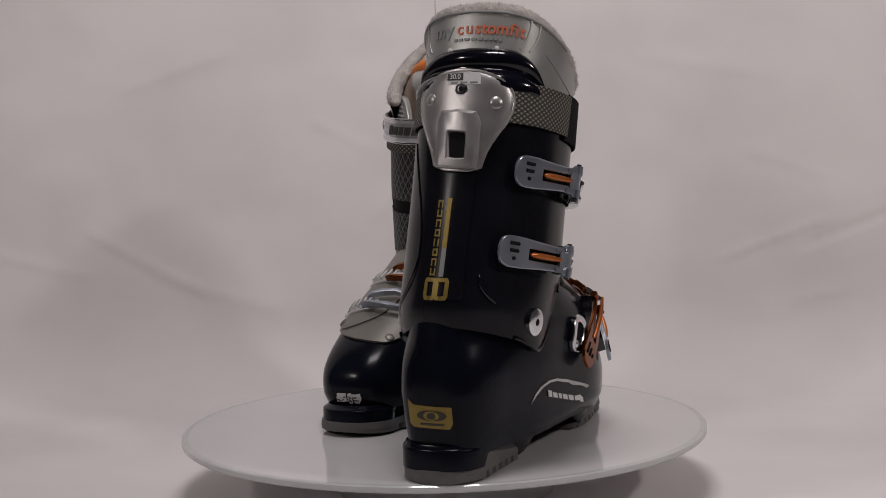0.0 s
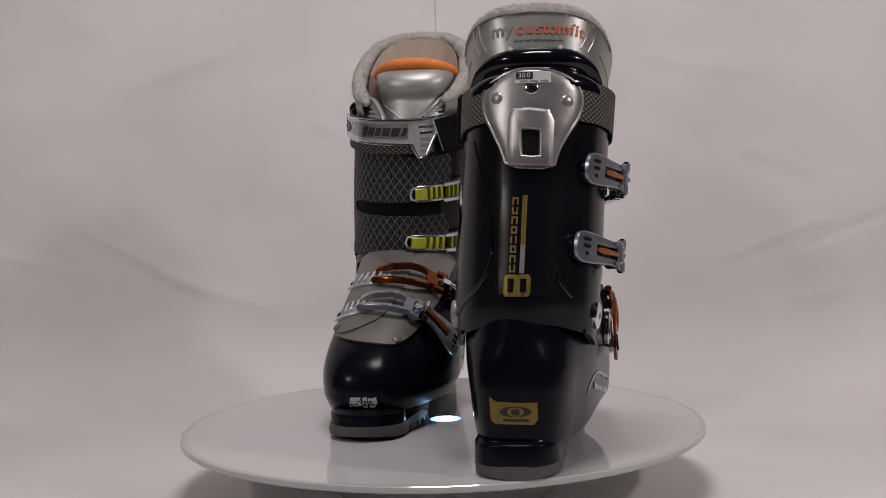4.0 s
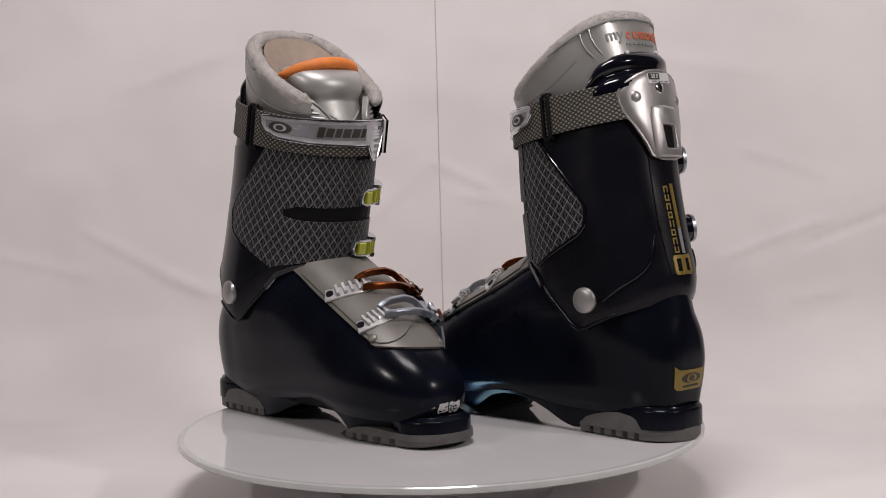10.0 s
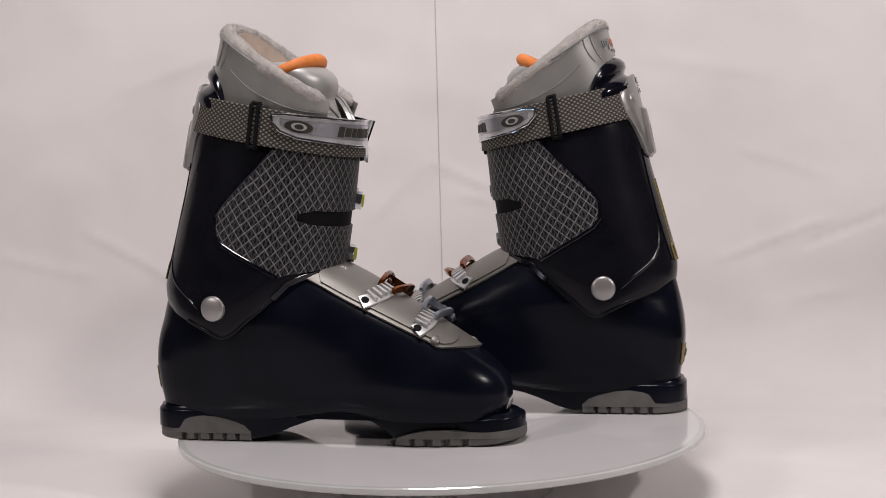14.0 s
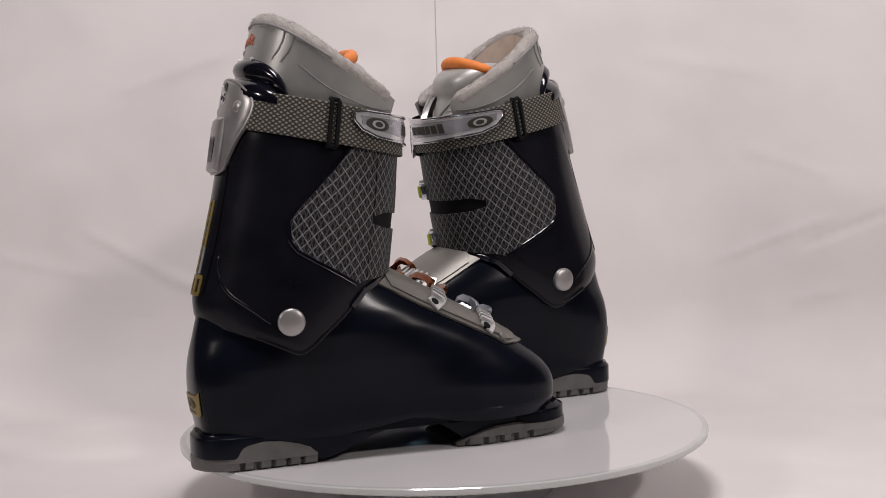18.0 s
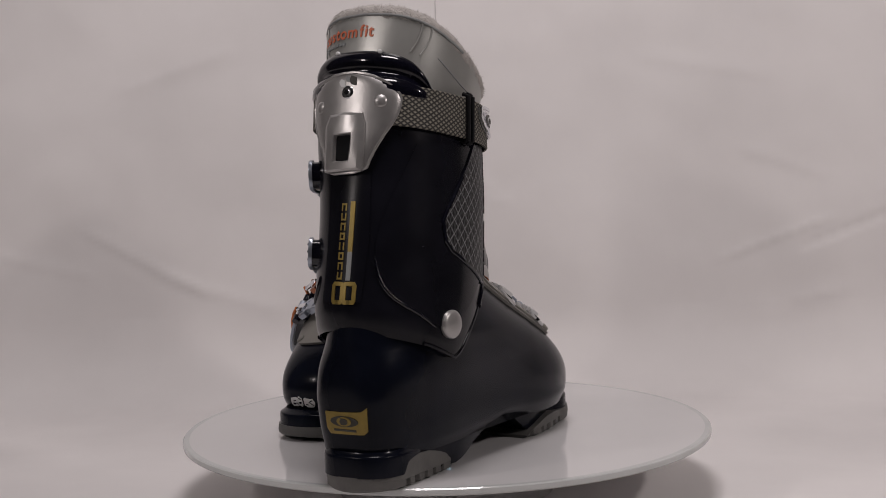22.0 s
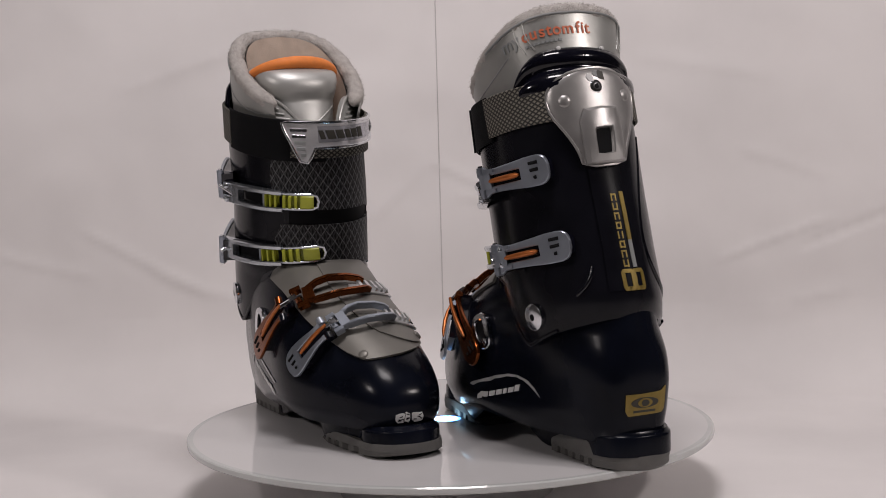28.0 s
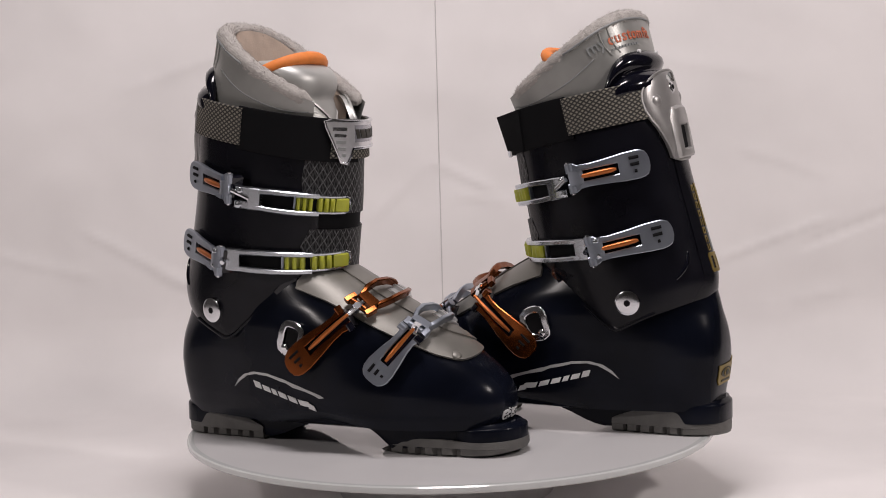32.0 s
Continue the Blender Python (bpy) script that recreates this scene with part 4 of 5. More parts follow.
    for ch, w, size, mat in (("m", 0.0100, 0.0150, GREYPRINT), ("y", 0.0082, 0.0150, GREYPRINT), ("", 0.0010, 0, None), ("c", 0.0068, 0.0136, RED), ("u", 0.0076, 0.0136, RED), ("s", 0.0064, 0.0136, RED), ("t", 0.0050, 0.0136, RED),
                             ("o", 0.0076, 0.0136, RED), ("m", 0.0104, 0.0136, RED), ("f", 0.0046, 0.0136, RED), ("i", 0.0038, 0.0136, RED), ("t", 0.0050, 0.0136, RED)):
        rate = (skin(at + 0.01, 0.5) - skin(at - 0.01, 0.5)).length / 0.02
        if ch:
            letter(ch, at + way * w / rate / 2, 0.50, size, mat, way, 0.00022)
        at += way * w / rate
    for k in range(9):
        mark(at - way * (0.36 - 0.026 * k), at - way * (0.36 - 0.026 * k - 0.018), 0.34, 0.40, GREYPRINT)
    # dark stitched seam that dips along each side
    for s in (-1, 1):
        pts = [skin(s * k, f) for k, f in rounded([(0.97, 0.38), (0.90, 0.14), (0.80, 0.0), (0.68, 0.0), (0.58, 0.12), (0.50, 0.26), (0.44, 0.36)], 2)]
        part("side_seam", Geo().tube(pts, 0.00055, 6), GREYPRINT, body, "", m)
    return body


def lever_plate(skin, h, t, lift_h, lift_t, blade, cut_f, cut_w, thick, bow=0.0):
    """A flat lever from its hinge h to its tail t (both seen from the outer side), forked round a pin up to cut_f.
    Returns the mesh and at(f, w, d): f along the lever, w across it, d above its lower face."""
    qh, qt = skin.find("out", *h), skin.find("out", *t)
    p0, p1 = skin.place(*qh, lift_h), skin.place(*qt, lift_t)
    u = p1 - p0
    n = skin.normal((qh[0] + qt[0]) / 2, (qh[1] + qt[1]) / 2)
    side = n.cross(u).normalized()
    n = u.cross(side).normalized()
    at = lambda f, w=0.0, d=0.0: p0 + u * f + side * w + n * (d + bow * 4 * f * (1 - f))
    g = Geo()
    dense = []
    for q0, q1 in zip(blade, blade[1:]):
        k = max(1, int((q1[0] - q0[0]) / 0.06))
        dense += [(q0[0] + (q1[0] - q0[0]) * i / k, q0[1] + (q1[1] - q0[1]) * i / k) for i in range(k)]
    dense.append(blade[-1])
    ends = [(cut_f, lut(blade, cut_f))]
    bands = [q for q in dense if q[0] < cut_f - 0.02] + ends + [q for q in dense if q[0] > cut_f + 0.02]
    for band, lo_w in (([q for q in bands if q[0] >= cut_f], 0.0), ([q for q in bands if q[0] <= cut_f], cut_w)):
        for s in ((1,) if lo_w == 0.0 else (-1, 1)):
            rows = []
            for f, w in band:
                a0, a1 = (-w, w) if lo_w == 0.0 else (s * lo_w, s * w)
                c = 0.0007 if a1 > a0 else -0.0007
                rows.append([at(f, a0, 0.0), at(f, a0, thick - 0.0006), at(f, a0 + c, thick), at(f, a1 - c, thick), at(f, a1, thick - 0.0006), at(f, a1, 0.0)])
            g.grid(rows, True, True)
    return g, at


def upper_buckle(boot, m, h, t, bail):
    """Cuff buckle: forked alloy lever with an orange pin, notched frame and yellow toothed rack."""
    blade = [(0.0, 0.0112), (0.03, 0.0122), (0.11, 0.0122), (0.15, 0.0102), (0.28, 0.0098), (0.50, 0.0108), (0.72, 0.0122), (0.88, 0.0124), (0.94, 0.0116), (0.985, 0.0098), (1.01, 0.0070), (1.025, 0.0030)]
    (pa, va), (pb, vb) = bail
    line = lambda f, dv=0: (pa + (pb - pa) * f, va + (vb - va) * f + dv)
    g, at = lever_plate(LEG, h, t, 0.0175, 0.0068, blade, 0.64, 0.0046, 0.0030, 0.0012)
    bk = part("buckle", g, STEEL, boot, "blue-grey alloy cuff buckle lever", m, 25)
    body = Geo().grid([[at(f, w * 0.86, d) for f, w in blade[:-1]] + [at(f, -w * 0.86, d) for f, w in reversed(blade[:-1])] for d in (-0.0105, 0.0004)], True, True)
    part("lever_body", body, GLOSS, bk, "black plastic under the lever", m)
    # hinge lugs on both sides of the pin
    for s in (-1, 1):
        part("hinge_lug", Geo().tube([at(0.05, s * 0.0058, 0.0012), at(0.05, s * 0.0128, 0.0012)], 0.0034, 12), STEEL, bk, "", m)
        step_ring = [(0.15, s * 0.0058), (0.26, s * 0.0068), (0.26, s * 0.0096), (0.15, s * 0.0102)]
        part("hinge_step", Geo().grid([[at(f, w, d) for f, w in step_ring] for d in (0.0020, 0.0044)], True, True), STEEL, bk, "", m)
    part("pin", Geo().tube([at(f, 0.0, 0.0024) for f in (0.10, 0.22, 0.34, 0.46, 0.56, 0.61)], [0.0018, 0.0021, 0.0024, 0.0025, 0.0022, 0.0010], 12), PIN, bk, "orange adjusting pin", m)
    bridge = [[at(f, w, d) for w in (-0.0062, 0.0062)] + [at(f, w, d - 0.0042) for w in (0.0062, -0.0062)] for f, d in ((0.02, 0.0030), (0.07, 0.0048), (0.15, 0.0050), (0.20, 0.0036))]
    part("bridge", Geo().grid(bridge, True, True), STEEL, bk, "", m)
    # lever slots as dark bars; their depth is only shade in the colour
    for w, nn in ((0.0064, 0.060), (0.0008, 0.055), (-0.0052, 0.016)):
        part("slot", Geo().tube([at(0.84 - nn, w, 0.0027), at(0.84 + nn, w, 0.0029)], 0.0015, 8), DARK, bk, "", m)
    p0, p1 = at(-0.02, 0.0, 0.0020), LEG.place(*line(0.055), 0.0135)
    part("thread", Geo().tube([p0, p0.lerp(p1, 0.5), p1], 0.0021, 10), CHROME, bk, "threaded steel link", m)
    part("hinge_pin", Geo().tube([at(0.05, -0.0142, 0.0012), at(0.05, 0.0142, 0.0012)], 0.0020, 10), CHROME, bk, "", m)
    # notched frame with two rails round the rack
    fr = Geo()
    for s in (-1, 1):
        LEG.ribbon([(*line(-0.040, s * 6.2), 0.0065), (*line(0.06, s * 6.0), 0.0045)], 0.0066, 0.0040, 0.0108, fr)
        fr.dome(LEG.place(*line(-0.012, s * 6.2), 0.0165), LEG.normal(*line(-0.012)), 0.0034, 0.0024, sides=14)
        LEG.ribbon([(*line(0.12, s * 7.0), 0.0026), (*line(0.22, s * 7.8), 0.0014), (*line(0.40, s * 8.0), 0.0008), (*line(0.64, s * 7.6), 0.0)], 0.0042, 0.0034, 0.0112, fr)
        LEG.ribbon([line(0.60, s * 7.0), line(0.93, s * 6.9)], 0.0022, 0.0030, 0.0086, fr)
    LEG.ribbon([(*line(0.05), 0.0045), (*line(0.14), 0.0026)], 0.0190, 0.0040, 0.0106, fr)
    LEG.ribbon([line(0.93, 6.9), line(0.985, 5.0), line(1.0, 0), line(0.985, -5.0), line(0.93, -6.9)], 0.0026, 0.0030, 0.0088, fr)
    part("frame", fr, RAIL, bk, "polished frame with two rails", m)
    rk = Geo()
    LEG.ribbon([line(0.43), line(0.955)], 0.0116, 0.0026, 0.0050, rk)
    rack = part("rack", rk, YELLOW, bk, "yellow-green toothed rack", m)
    part("rack_edge", LEG.ribbon([line(0.415), line(0.432)], 0.0124, 0.0026, 0.0078, step=1), STEEL, rack, "", m)
    for f0, f1 in ((0.445, 0.470), (0.495, 0.525), (0.550, 0.580), (0.640, 0.672), (0.700, 0.732), (0.760, 0.792), (0.820, 0.950)):
        part("tooth", LEG.ribbon([(*line(f0), -0.002), (*line(f0 * 0.4 + f1 * 0.6), 0.0), (*line(f1), 0.0)], 0.0114, 0.0060, 0.0106, step=1), YELLOW, rack, "", m)
    # near-black strips paint the shade between teeth and between the rails
    part("tooth_gap_shade", LEG.ribbon([line(0.595), line(0.630)], 0.0118, 0.0040, 0.0056, step=1), DARK, rack, "", m)
    part("frame_gap_shade", LEG.ribbon([line(0.13), line(0.415)], 0.0112, 0.0022, 0.0046), DARK, bk, "", m)


def instep_buckle(boot, m, h, t, lifts, inner, outer, ridge, mat, name):
    """Instep buckle: forked lever low on the outer side, two-armed hook over the top, chromed ladder towards the inner side."""
    blade = [(0.0, 0.0098), (0.05, 0.0102), (0.14, 0.0086), (0.30, 0.0092), (0.50, 0.0112), (0.74, 0.0130), (0.88, 0.0126), (0.95, 0.0108), (1.0, 0.0080), (1.025, 0.0035)]
    g, at = lever_plate(FOOT, h, t, lifts[0], lifts[1], blade, 0.66, 0.0043, 0.0026, lifts[2])
    bk = part("buckle", g, mat, boot, name, m, 25)
    body = Geo().grid([[at(f, w * 0.84, d) for f, w in blade[:6]] + [at(f, -w * 0.84, d) for f, w in reversed(blade[:6])] for d in (-0.0130, -0.0012)], True, True)
    part("lever_body", body, GLOSS, bk, "black plastic under the lever", m)
    for s in (-1, 1):
        part("hinge_lug", Geo().tube([at(0.03, s * 0.0055, 0.0008), at(0.03, s * 0.0122, 0.0008)], 0.0034, 12), mat if s > 0 else GLOSS, bk, "", m)
    part("pin", Geo().tube([at(f, 0.0, d) for f, d in ((-0.06, 0.0052), (0.1, 0.0052), (0.3, 0.0044), (0.5, 0.0032), (0.62, 0.0024))], [0.0014, 0.0017, 0.0020, 0.0020, 0.0012], 12), PIN, bk, "orange adjusting pin", m)
    # slots drawn by dark bars in place of shaded cuts
    for w, nn in ((0.0058, 0.075), (0.0, 0.050), (-0.0056, 0.020)):
        part("slot", Geo().tube([at(0.84 - nn, w, 0.0023), at(0.84 + nn, w, 0.0025)], 0.0013, 8), DARK, bk, "", m)
    pin, pou, vm = inner, outer, ridge
    fm = pou[0] / (pou[0] - pin[0])
    bend = (vm - pou[1] - (pin[1] - pou[1]) * fm) / (fm * (1 - fm))
    line = lambda f, dv=0.0: (pou[0] + (pin[0] - pou[0]) * f, pou[1] + (pin[1] - pou[1]) * f + bend * f * (1 - f) + dv)
    p0, p1 = at(-0.03, 0.0, 0.0040), FOOT.place(*line(0.085), 0.0110)
    part("thread", Geo().tube([p0, p0.lerp(p1, 0.5) + FOOT.normal(*line(0.0)) * 0.001, p1], 0.0021, 8), CHROME, bk, "threaded steel link", m)
    # hook: notched block, then two slender arms
    hook = Geo()
    for s in (-1, 1):
        FOOT.ribbon([line(0.01, s * 3.7), line(0.11, s * 3.7)], 0.0056, 0.0070, 0.0124, hook)
        FOOT.ribbon([(*line(0.16, s * 2.8), 0.0), (*line(0.26, s * 3.7), 0.002), (*line(0.38, s * 3.9), 0.003), (*line(0.52, s * 3.4), 0.0022), (*line(0.62, s * 2.6), 0.001), (*line(0.67, s * 2.2), -0.001)], 0.0042, 0.0058, 0.0118, hook)
    FOOT.ribbon([line(0.10), line(0.20)], 0.0180, 0.0070, 0.0124, hook)
    part("hook", hook, mat, bk, "two-armed hook over the instep", m)
    part("hook_pin", Geo().tube([FOOT.place(*line(0.04, -2.7), 0.0104), FOOT.place(*line(0.04, 2.7), 0.0104)], 0.0030, 12), mat, bk, "", m)
    nut = p0.lerp(p1, 0.62)
    ax = (p1 - p0).normalized()
    side = ax.cross(FOOT.normal(*line(0.0))).normalized()
    part("nut", box_geo(Geo(), nut, ax * 0.0034, side * 0.0030, ax.cross(side) * 0.0030), CHROME, bk, "square steel nut", m)
    lad = part("ladder", FOOT.ribbon([line(0.52), line(1.035)], 0.0135, 0.0036, 0.0058), LADDER, bk, "chromed ladder", m)
    for k in range(5):
        f = 0.60 + 0.072 * k
        part("rung", FOOT.ribbon([line(f), line(f + 0.028)], 0.0128, 0.0056, 0.0090, step=1), LADDER, lad, "", m)
    # ladder hole: a dark button coloured like the shade inside
    q = line(0.985)
    part("ladder_hole", Geo().dome(FOOT.place(*q, 0.0056), FOOT.normal(*q), 0.0036, 0.0003, rim=0.0004, sides=16), DARK, lad, "", m)


def buckles(boot, m):
    upper_buckle(boot, m, (0.1085, 0.2305), (0.0510, 0.2425), ((84, 226.0), (9, 229.0)))
    upper_buckle(boot, m, (0.0935, 0.1670), (0.0345, 0.1815), ((95, 167.5), (5, 181.0)))
    instep_buckle(boot, m, (0.2025, 0.1144), (0.1535, 0.0765), (0.0120, 0.0078, 0.0022), (-38.5, 77.0), (40.5, 74.5), 79.6, COPPER, "orange anodised instep buckle lever")
    instep_buckle(boot, m, (0.2505, 0.0995), (0.2268, 0.0680), (0.0115, 0.0065, 0.0030), (-33.5, 58.3), (30.5, 58.6), 64.4, STEEL, "blue-grey alloy forefoot buckle lever")
    # slotted keeper behind the orange lever
    ring = [(0.1400, 0.0900), (0.1345, 0.0945), (0.1395, 0.1105), (0.1440, 0.1145), (0.1545, 0.1120), (0.1600, 0.1060), (0.1540, 0.0925), (0.1480, 0.0890), (0.1400, 0.0900)]
    ring = [(x + 0.004, z - 0.001) for x, z in ring]
    kp = part("keeper", FOOT.ribbon([FOOT.find("out", *q) for q in rounded(ring, 1)], 0.0062, 0.0008, 0.0048, step=2), CHROME, boot, "slotted silver keeper", m)
    part("keeper_base", FOOT.patch([FOOT.find("out", *q) for q in ((0.140, 0.093), (0.154, 0.091), (0.161, 0.110), (0.147, 0.113))], 0.0006, 0.0022, 4, 4), DARK, kp, "", m)
    q = FOOT.find("out", 0.1445, 0.0925)
    part("keeper_screw", Geo().dome(FOOT.place(*q, 0.004), FOOT.normal(*q), 0.0036, 0.0016, sides=14), CHROME, kp, "", m)


def decals(boot, m, plate, body):
    # gold heel label with a dark oval mark
    pts = [(-0.0190, 0.0675), (-0.014, 0.0640), (0.006, 0.0630), (0.0180, 0.0630), (0.0180, 0.0500), (0.0150, 0.0455), (-0.0150, 0.0462), (-0.0182, 0.0490)]
    lab = part("heel_label", FOOT.patch([FOOT.find("back", *q) for q in pts], 0.0002, 0.0010, 5, 4), GOLD, boot, "gold label with a dark oval mark", m)
    part("oval_mark", FOOT.patch([FOOT.find("back", 0.001 + 0.0125 * math.cos(k * math.tau / 20), 0.0560 + 0.0042 * math.sin(k * math.tau / 20)) for k in range(20)], 0.0008, 0.0014, 5, 4), DECAL, lab, "", m)
    part("oval_ring", FOOT.patch([FOOT.find("back", 0.001 + 0.0066 * math.cos(k * math.tau / 16), 0.0560 + 0.0036 * math.sin(k * math.tau / 16)) for k in range(16)], 0.0012, 0.0018, 5, 4), GOLD, lab, "", m)
    part("oval_eye", FOOT.patch([FOOT.find("back", 0.001 + 0.0036 * math.cos(k * math.tau / 14), 0.0560 + 0.0026 * math.sin(k * math.tau / 14)) for k in range(14)], 0.0016, 0.0022, 5, 4), DECAL, lab, "", m)
    part("letter_bar", FOOT.ribbon([FOOT.find("back", -0.009, 0.0490), FOOT.find("back", 0.011, 0.0490)], 0.0018, 0.0008, 0.0014), DECAL, lab, "", m)
    # print along the spine; the word runs beside the stripe on the same hand on both boots
    f = m
    y0 = 0.0042
    word_y = y0 + 0.0042 * f
    bar_y = y0 - 0.0030 * f
    lean = lambda z: 0.05 * (z - 0.16)
    bk = lambda y, z: LEG.find("back", y + lean(z), z)
    stripe = part("spine_stripe", LEG.ribbon([bk(bar_y, 0.1835), bk(bar_y, 0.2215)], 0.0040, 0.0019, 0.0026), GOLD, boot, "gold and silver stripe printed on the spine", m)
    part("stripe_end", LEG.ribbon([bk(bar_y, 0.162), bk(bar_y, 0.1835)], 0.0038, 0.0019, 0.0026), GREYPRINT, stripe, "", m)
    for k in range(8):
        z = 0.1625 + 0.0074 * k
        for dy in (-0.0017, 0.0017):
            part("letter_bar", LEG.ribbon([bk(word_y + dy, z), bk(word_y + dy, z + 0.0058)], 0.0013, 0.0019, 0.0024, step=2), GOLD, stripe, "", m)
        if k % 3:
            part("letter_bar", LEG.ribbon([bk(word_y - 0.0020, z + 0.0050), bk(word_y + 0.0020, z + 0.0050)], 0.0014, 0.0019, 0.0025, step=2), GOLD, stripe, "", m)
        if k % 2 == 0:
            part("letter_bar", LEG.ribbon([bk(word_y - 0.0020, z + 0.0008), bk(word_y + 0.0020, z + 0.0008)], 0.0014, 0.0019, 0.0025, step=2), GOLD, stripe, "", m)
    # the figure 8, lying on its side: two squared rings that share a waist
    num = None
    for s_ in (-1, 1):
        yy = y0 + 0.0046 * s_
        ring = [bk(yy + a, 0.1526 + b) for a, b in ((-0.0034, -0.0068), (0.0034, -0.0068), (0.0038, -0.0056), (0.0038, 0.0056), (0.0034, 0.0068), (-0.0034, 0.0068), (-0.0038, 0.0056), (-0.0038, -0.0056))]
        band = LEG.ribbon(ring + ring[:2], 0.0033, 0.0019, 0.0026, step=2)
        num = part("number_mark" if num is None else "figure_ring", band, GOLD, boot if num is None else num, "gold figure eight printed on the spine" if num is None else "", m)
    # swoosh and plain name bars on the outer side
    sw = [FOOT.find("out", *q) for q in ((0.0785, 0.0525), (0.084, 0.0595), (0.092, 0.0650), (0.104, 0.0680), (0.120, 0.0672), (0.140, 0.0630), (0.160, 0.0572), (0.176, 0.0530), (0.181, 0.0505), (0.176, 0.0496), (0.160, 0.0547), (0.140, 0.0604), (0.120, 0.0649), (0.106, 0.0660), (0.096, 0.0640), (0.087, 0.0588))]
    logo = part("side_stripe", FOOT.patch(sw, 0.0002, 0.0006, 6, 4), GREYSILVER, boot, "silver swoosh printed on the outer side", m)
    x = 0.1050
    for k, w in enumerate((0.0070, 0.0078, 0.0052, 0.0084, 0.0090, 0.0072, 0.0078)):
        z = lambda x: 0.0545 - 0.245 * (x - 0.1050)
        hh = 0.0058 if k == 0 else 0.0048
        poly = [(x, z(x)), (x + w, z(x + w)), (x + w - 0.0022, z(x + w) + hh), (x - 0.0022, z(x) + hh)]
        part("letter_bar", FOOT.patch([FOOT.find("out", *q) for q in poly], 0.0002, 0.0008, 6, 4), PALE, logo, "", m)
        x += w + 0.0024
    # torn white sticker on the toe
    rnd = random.Random(11 if m > 0 else 12)
    for y0_, y1_ in ((-0.0125, -0.0015), (-0.0005, 0.0045), (0.0045, 0.0125)):
        pts = []
        for k in range(14):
            a = k * math.tau / 14
            r = rnd.uniform(0.72, 1.15)
            pts.append(((y0_ + y1_) / 2 + (y1_ - y0_) / 2 * r * math.copysign(abs(math.cos(a)) ** 0.5, math.cos(a)), 0.0355 + 0.0046 * r * math.copysign(abs(math.sin(a)) ** 0.5, math.sin(a))))
        st = part("sticker_scrap", FOOT.patch([FOOT.find("front", *q) for q in pts], 0.0002, 0.0008, 4, 3), PALE, boot, "torn white sticker", m)
        for k in range(4):
            yy, zz = rnd.uniform(y0_ + 0.002, y1_ - 0.002), rnd.uniform(0.033, 0.038)
            part("sticker_tear", FOOT.ribbon([FOOT.find("front", yy - 0.0015, zz), FOOT.find("front", yy + 0.0012, zz + rnd.uniform(-0.001, 0.001))], 0.0009, 0.0006, 0.0011, step=1), SHELL, st, "", m)


def ski_boot(m, label):
    boot = tagged(new("ski_boot"), label, "ski boot", "pair of ski boots on the turntable")
    boot.empty_display_size = 0.05
    lower_shell(boot, m)
    soles(boot, m)
    instep(boot, m)
    cuff(boot, m)
    collar(boot, m)
    plate = spoiler(boot, m)
    strap(boot, m)
    body = liner(boot, m)
    buckles(boot, m)
    decals(boot, m, plate, body)
    return boot


boot_left = ski_boot(1, "glossy black ski boot, silver and orange buckles, worn grey fleece rim")
boot_right = ski_boot(-1, "glossy black ski boot, silver and orange buckles, worn grey fleece rim")


# ---------------------------------------------------------------- turntable
DISC_AT, DISC_R = (-0.0040, -0.0017), 0.2420


def turntable():
    table = tagged(new("turntable"), "display turntable with white glass top and glowing centre spot", "turntable")
    table.location = (0, 0, 0)
    g = Geo()
    n = 160
    ring = lambda r, z: [(r * math.cos(k * math.tau / n), r * math.sin(k * math.tau / n), z) for k in range(n)]
    g.grid([ring(0.0005, 0.0), ring(0.10, 0.0), ring(0.18, 0.0), ring(DISC_R - 0.006, 0.0)], True)
    g.grid([ring(DISC_R - 0.006, -0.0060), ring(0.1, -0.006), ring(0.0005, -0.006)], True)
    plate = part("glass_plate", g, GLASSTOP, table, "glossy white-backed glass plate")
    g = Geo()
    g.grid([ring(DISC_R - 0.006, 0.0), ring(DISC_R - 0.0015, 0.0), ring(DISC_R - 0.0003, -0.0010), ring(DISC_R, -0.0030), ring(DISC_R - 0.0003, -0.0050), ring(DISC_R - 0.0015, -0.006), ring(DISC_R - 0.006, -0.0060)], True)
    part("polished_rim", g, GLASSRIM, plate, "pale polished glass edge")
    g = Geo()
    g.grid([ring(0.10, -0.060), ring(0.10, -0.030), ring(0.096, -0.024), ring(0.05, -0.022)], True, True)
    part("base", g, BASE, table, "low pale base")
    g = Geo()
    g.grid([ring(0.045, -0.024), ring(0.045, -0.0072)], True, True)
    part("spindle", g, BASE, table)
    lens = part("lens", Geo().dome((0.0, 0.022, 0.0003), (0, 0, 1), 0.0115, 0.0004, sides=40), LED, table, "glowing bluish lens")
    # added glowing ring in place of the blue halo round the lens
    part("glow_fringe", Geo().dome((0.0, 0.022, 0.0001), (0, 0, 1), 0.0145, 0.0002, sides=40), LEDFRINGE, lens, "blue fringe of the lens's glow, made as a glowing ring")
    return plate


disc = turntable()

# ---------------------------------------------------------------- backdrop and room
FLOOR_Z, WALL_Y = -0.060, 0.50


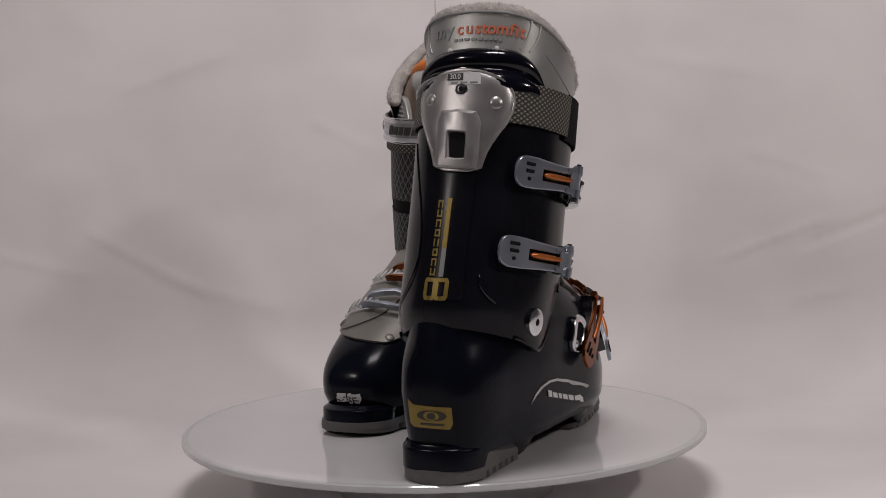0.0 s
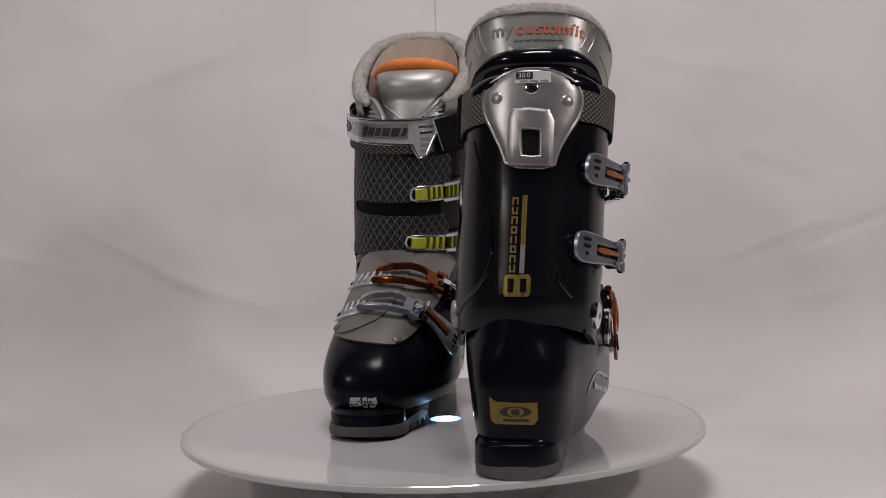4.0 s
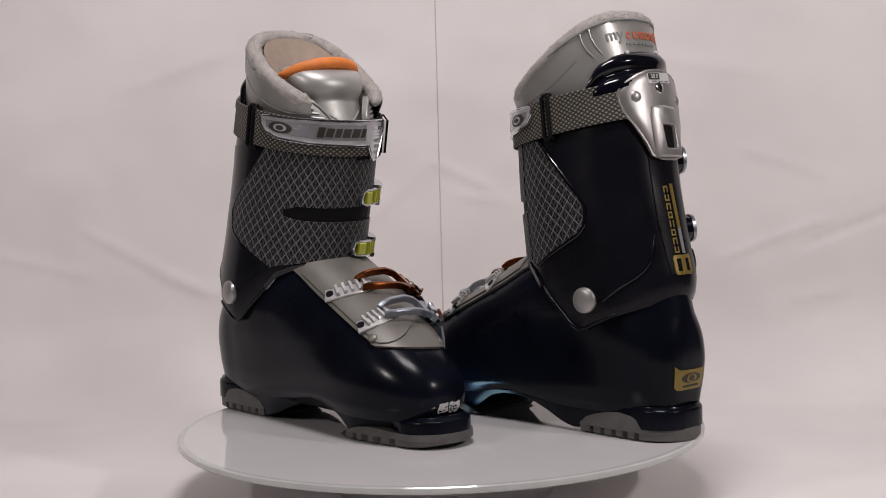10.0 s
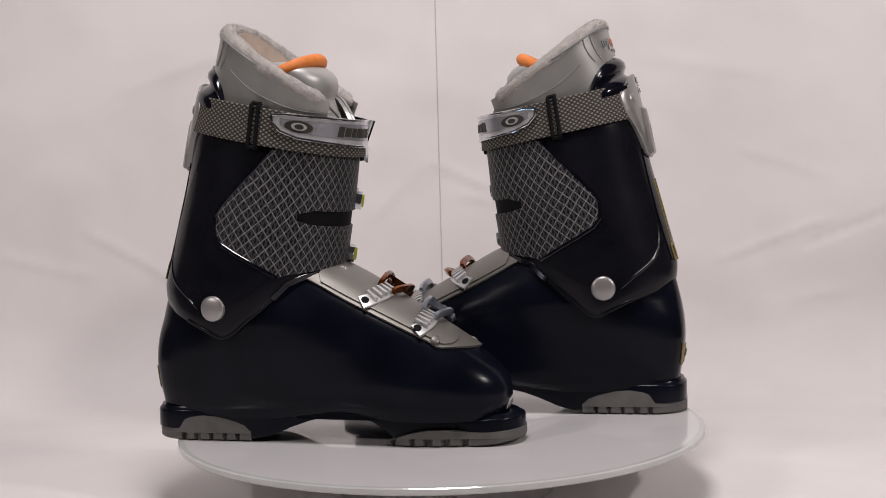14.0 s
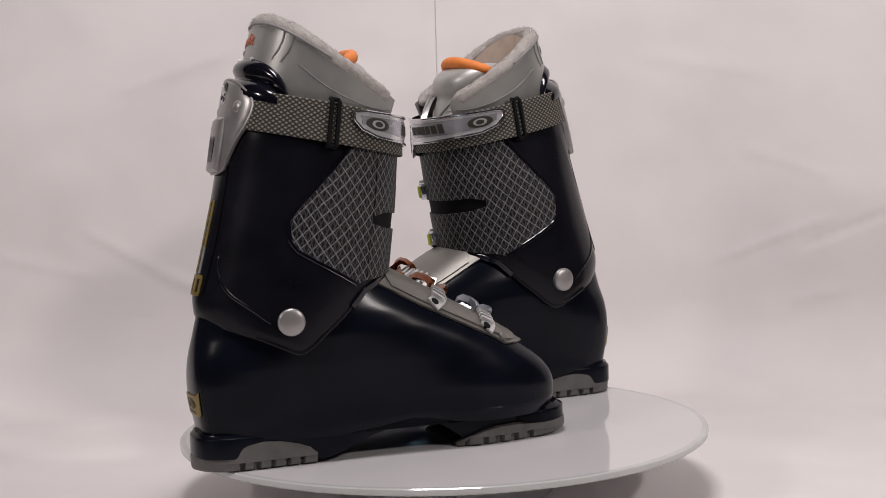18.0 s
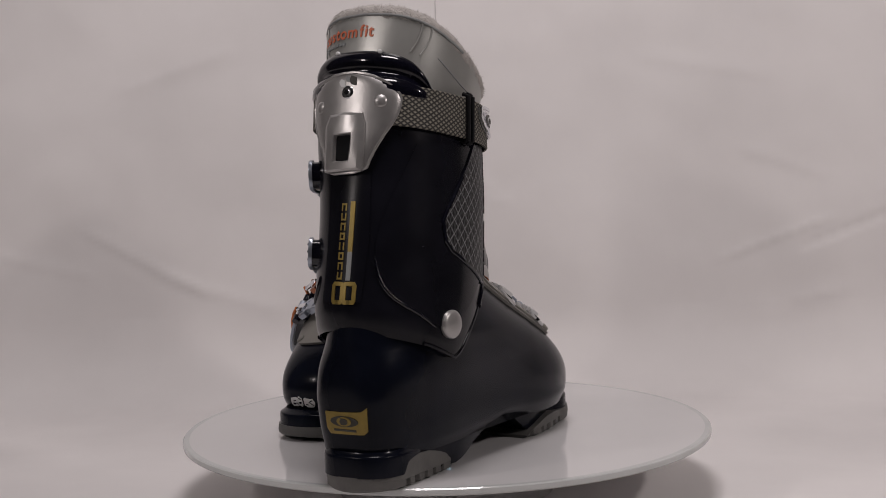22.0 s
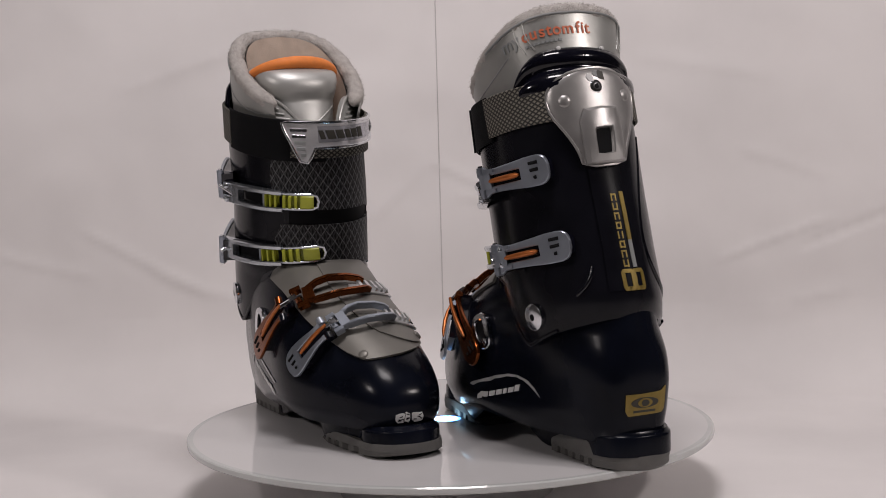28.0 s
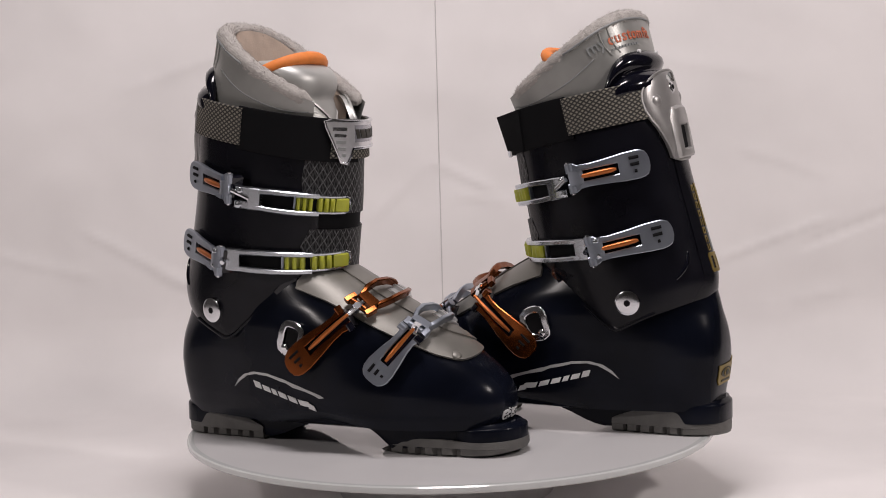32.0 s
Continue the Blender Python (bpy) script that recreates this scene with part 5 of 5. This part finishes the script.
def crease(x, z, x0, z0, x1, z1, width, depth):
    """A soft fold between two points of the sheet."""
    dx, dz = x1 - x0, z1 - z0
    ll = math.hypot(dx, dz)
    t = ((x - x0) * dx + (z - z0) * dz) / ll / ll
    d = ((x - x0) * dz - (z - z0) * dx) / ll
    fade = max(0.0, 1 - max(0, abs(t - 0.5) - 0.4) / 0.15)
    return depth * fade * math.exp(-(d / width) ** 2) * (1 if d > 0 else 0.6)


CREASES = [(0.345, 0.098, 0.495, 0.150, 0.005, 0.0030), (0.455, 0.112, 0.575, 0.155, 0.005, -0.0030), (0.30, 0.02, 0.52, 0.06, 0.012, 0.0025), (0.38, 0.24, 0.50, 0.20, 0.008, 0.0016),
           (-0.56, 0.13, -0.44, 0.10, 0.008, 0.0022), (-0.45, 0.16, -0.29, 0.07, 0.007, 0.0022), (-0.36, 0.10, -0.20, 0.05, 0.008, 0.0018), (-0.55, -0.005, -0.35, 0.03, 0.012, 0.0030),
           (-0.09, 0.16, -0.015, 0.235, 0.006, 0.0026), (-0.01, 0.235, 0.07, 0.195, 0.006, 0.0026), (-0.05, 0.20, -0.012, 0.240, 0.004, -0.0020), (0.02, 0.19, 0.09, 0.18, 0.006, 0.0020),
           (0.05, 0.30, 0.08, 0.40, 0.008, 0.0014), (-0.16, 0.29, -0.08, 0.25, 0.007, 0.0014), (0.25, 0.36, 0.42, 0.33, 0.010, 0.0016), (-0.40, 0.33, -0.25, 0.38, 0.010, 0.0016)]


def ripple(x, y, z):
    w = 0.005 * noise.noise(Vector((x * 2.2, y * 2, z * 2.2))) + 0.0056 * noise.noise(Vector((x * 7, y * 7 + 3, z * 7))) + 0.0016 * noise.noise(Vector((x * 22, y * 7 + 9, z * 22)))
    return w + sum(crease(x, z, *c) for c in CREASES)


bd = Geo()
rows = []
path = []
y = -1.0
while y < WALL_Y - 0.10:
    path.append((y, FLOOR_Z))
    y += 0.02
for k in range(1, 9):
    a = k / 9 * math.pi / 2
    path.append((WALL_Y - 0.10 + 0.10 * math.sin(a), FLOOR_Z + 0.10 * (1 - math.cos(a))))
z = FLOOR_Z + 0.10
while z < 1.6:
    path.append((WALL_Y, z))
    z += 0.006 if z < 0.48 else 0.06
for x in [-1.35 + 0.05 * i for i in range(14)] + [-0.65 + 0.006 * i for i in range(217)] + [0.70 + 0.05 * i for i in range(14)]:
    row = []
    for y, z in path:
        wall = min(1, max(0, (z - FLOOR_Z) / 0.1))
        w = ripple(x, y, z) if wall > 0.2 else 0.004 * noise.noise(Vector((x * 3, y * 3, 0)))
        row.append((x, y - w * wall, z + (w * 0.5 if wall < 1 else 0) * (1 - wall)))
    rows.append(row)
bd.grid(rows)
tagged(mesh_object("backdrop", bd, SHEET, 1, 180), "slightly creased white paper sheet, swept from table to wall", "backdrop", kind="structure")

# thin joint between two lengths of the sheet
seam = Geo()
pts = []
for i in range(60):
    z = 0.02 + 0.014 * i
    x = 0.0010 + 0.0020 * (z - 0.1)
    pts.append((x, WALL_Y - ripple(x, WALL_Y, z) - 0.0004, z))
seam.tube(pts, 0.0006, 6)
tagged(mesh_object("sheet_seam", seam, SEAM, 1, 180), "thin grey joint line in the white backdrop", "seam", kind="structure")


def slab(name, x0, x1, y0, y1, z0, z1, mat, label):
    g = box_geo(Geo(), ((x0 + x1) / 2, (y0 + y1) / 2, (z0 + z1) / 2), ((x1 - x0) / 2, 0, 0), (0, (y1 - y0) / 2, 0), (0, 0, (z1 - z0) / 2))
    return tagged(mesh_object(name, g, mat), label, name.split("_")[0], kind="structure")


slab("table", -1.4, 1.4, -1.02, 0.53, -0.12, -0.075, ROOMPAINT, "plain table under the white sheet")
# unseen closed room, added round the set for dim bounced light
slab("floor", -2.2, 2.2, -3.2, 0.9, -0.90, -0.80, ROOMPAINT, "unseen dim room floor, added to close the room")
slab("ceiling", -2.2, 2.2, -3.2, 0.9, 2.1, 2.2, ROOMPAINT, "unseen room ceiling, added to bounce light")
slab("wall_north", -2.2, 2.2, 0.8, 0.9, -0.80, 2.1, ROOMPAINT, "unseen room wall, added to bounce light")
slab("wall_south", -2.2, 2.2, -3.2, -3.1, -0.80, 2.1, ROOMPAINT, "unseen room wall, added to bounce light")
slab("wall_west", -2.3, -2.2, -3.2, 0.9, -0.80, 2.1, ROOMPAINT, "unseen room wall, added to bounce light")
slab("wall_east", 2.2, 2.3, -3.2, 0.9, -0.80, 2.1, ROOMPAINT, "unseen room wall, added to bounce light")


# ---------------------------------------------------------------- turning
def turned(x, y, z, heading, angle):
    c, s = math.cos(radians(angle)), math.sin(radians(angle))
    return pose(x * c - y * s, x * s + y * c, z, 0, 0, heading + angle)


def motions():
    times = [0.5 * i for i in range(len(THETA))]
    walk(boot_left, [(t, turned(-0.2540, 0.0392, -0.0015, -22.46, a)) for t, a in zip(times, THETA)])
    walk(boot_right, [(t, turned(0.2325, 0.0040, -0.0015, 159.32, a)) for t, a in zip(times, THETA)])
    walk(disc, [(t, turned(*DISC_AT, 0.0, 0.0, a)) for t, a in zip(times, THETA)])


motions()
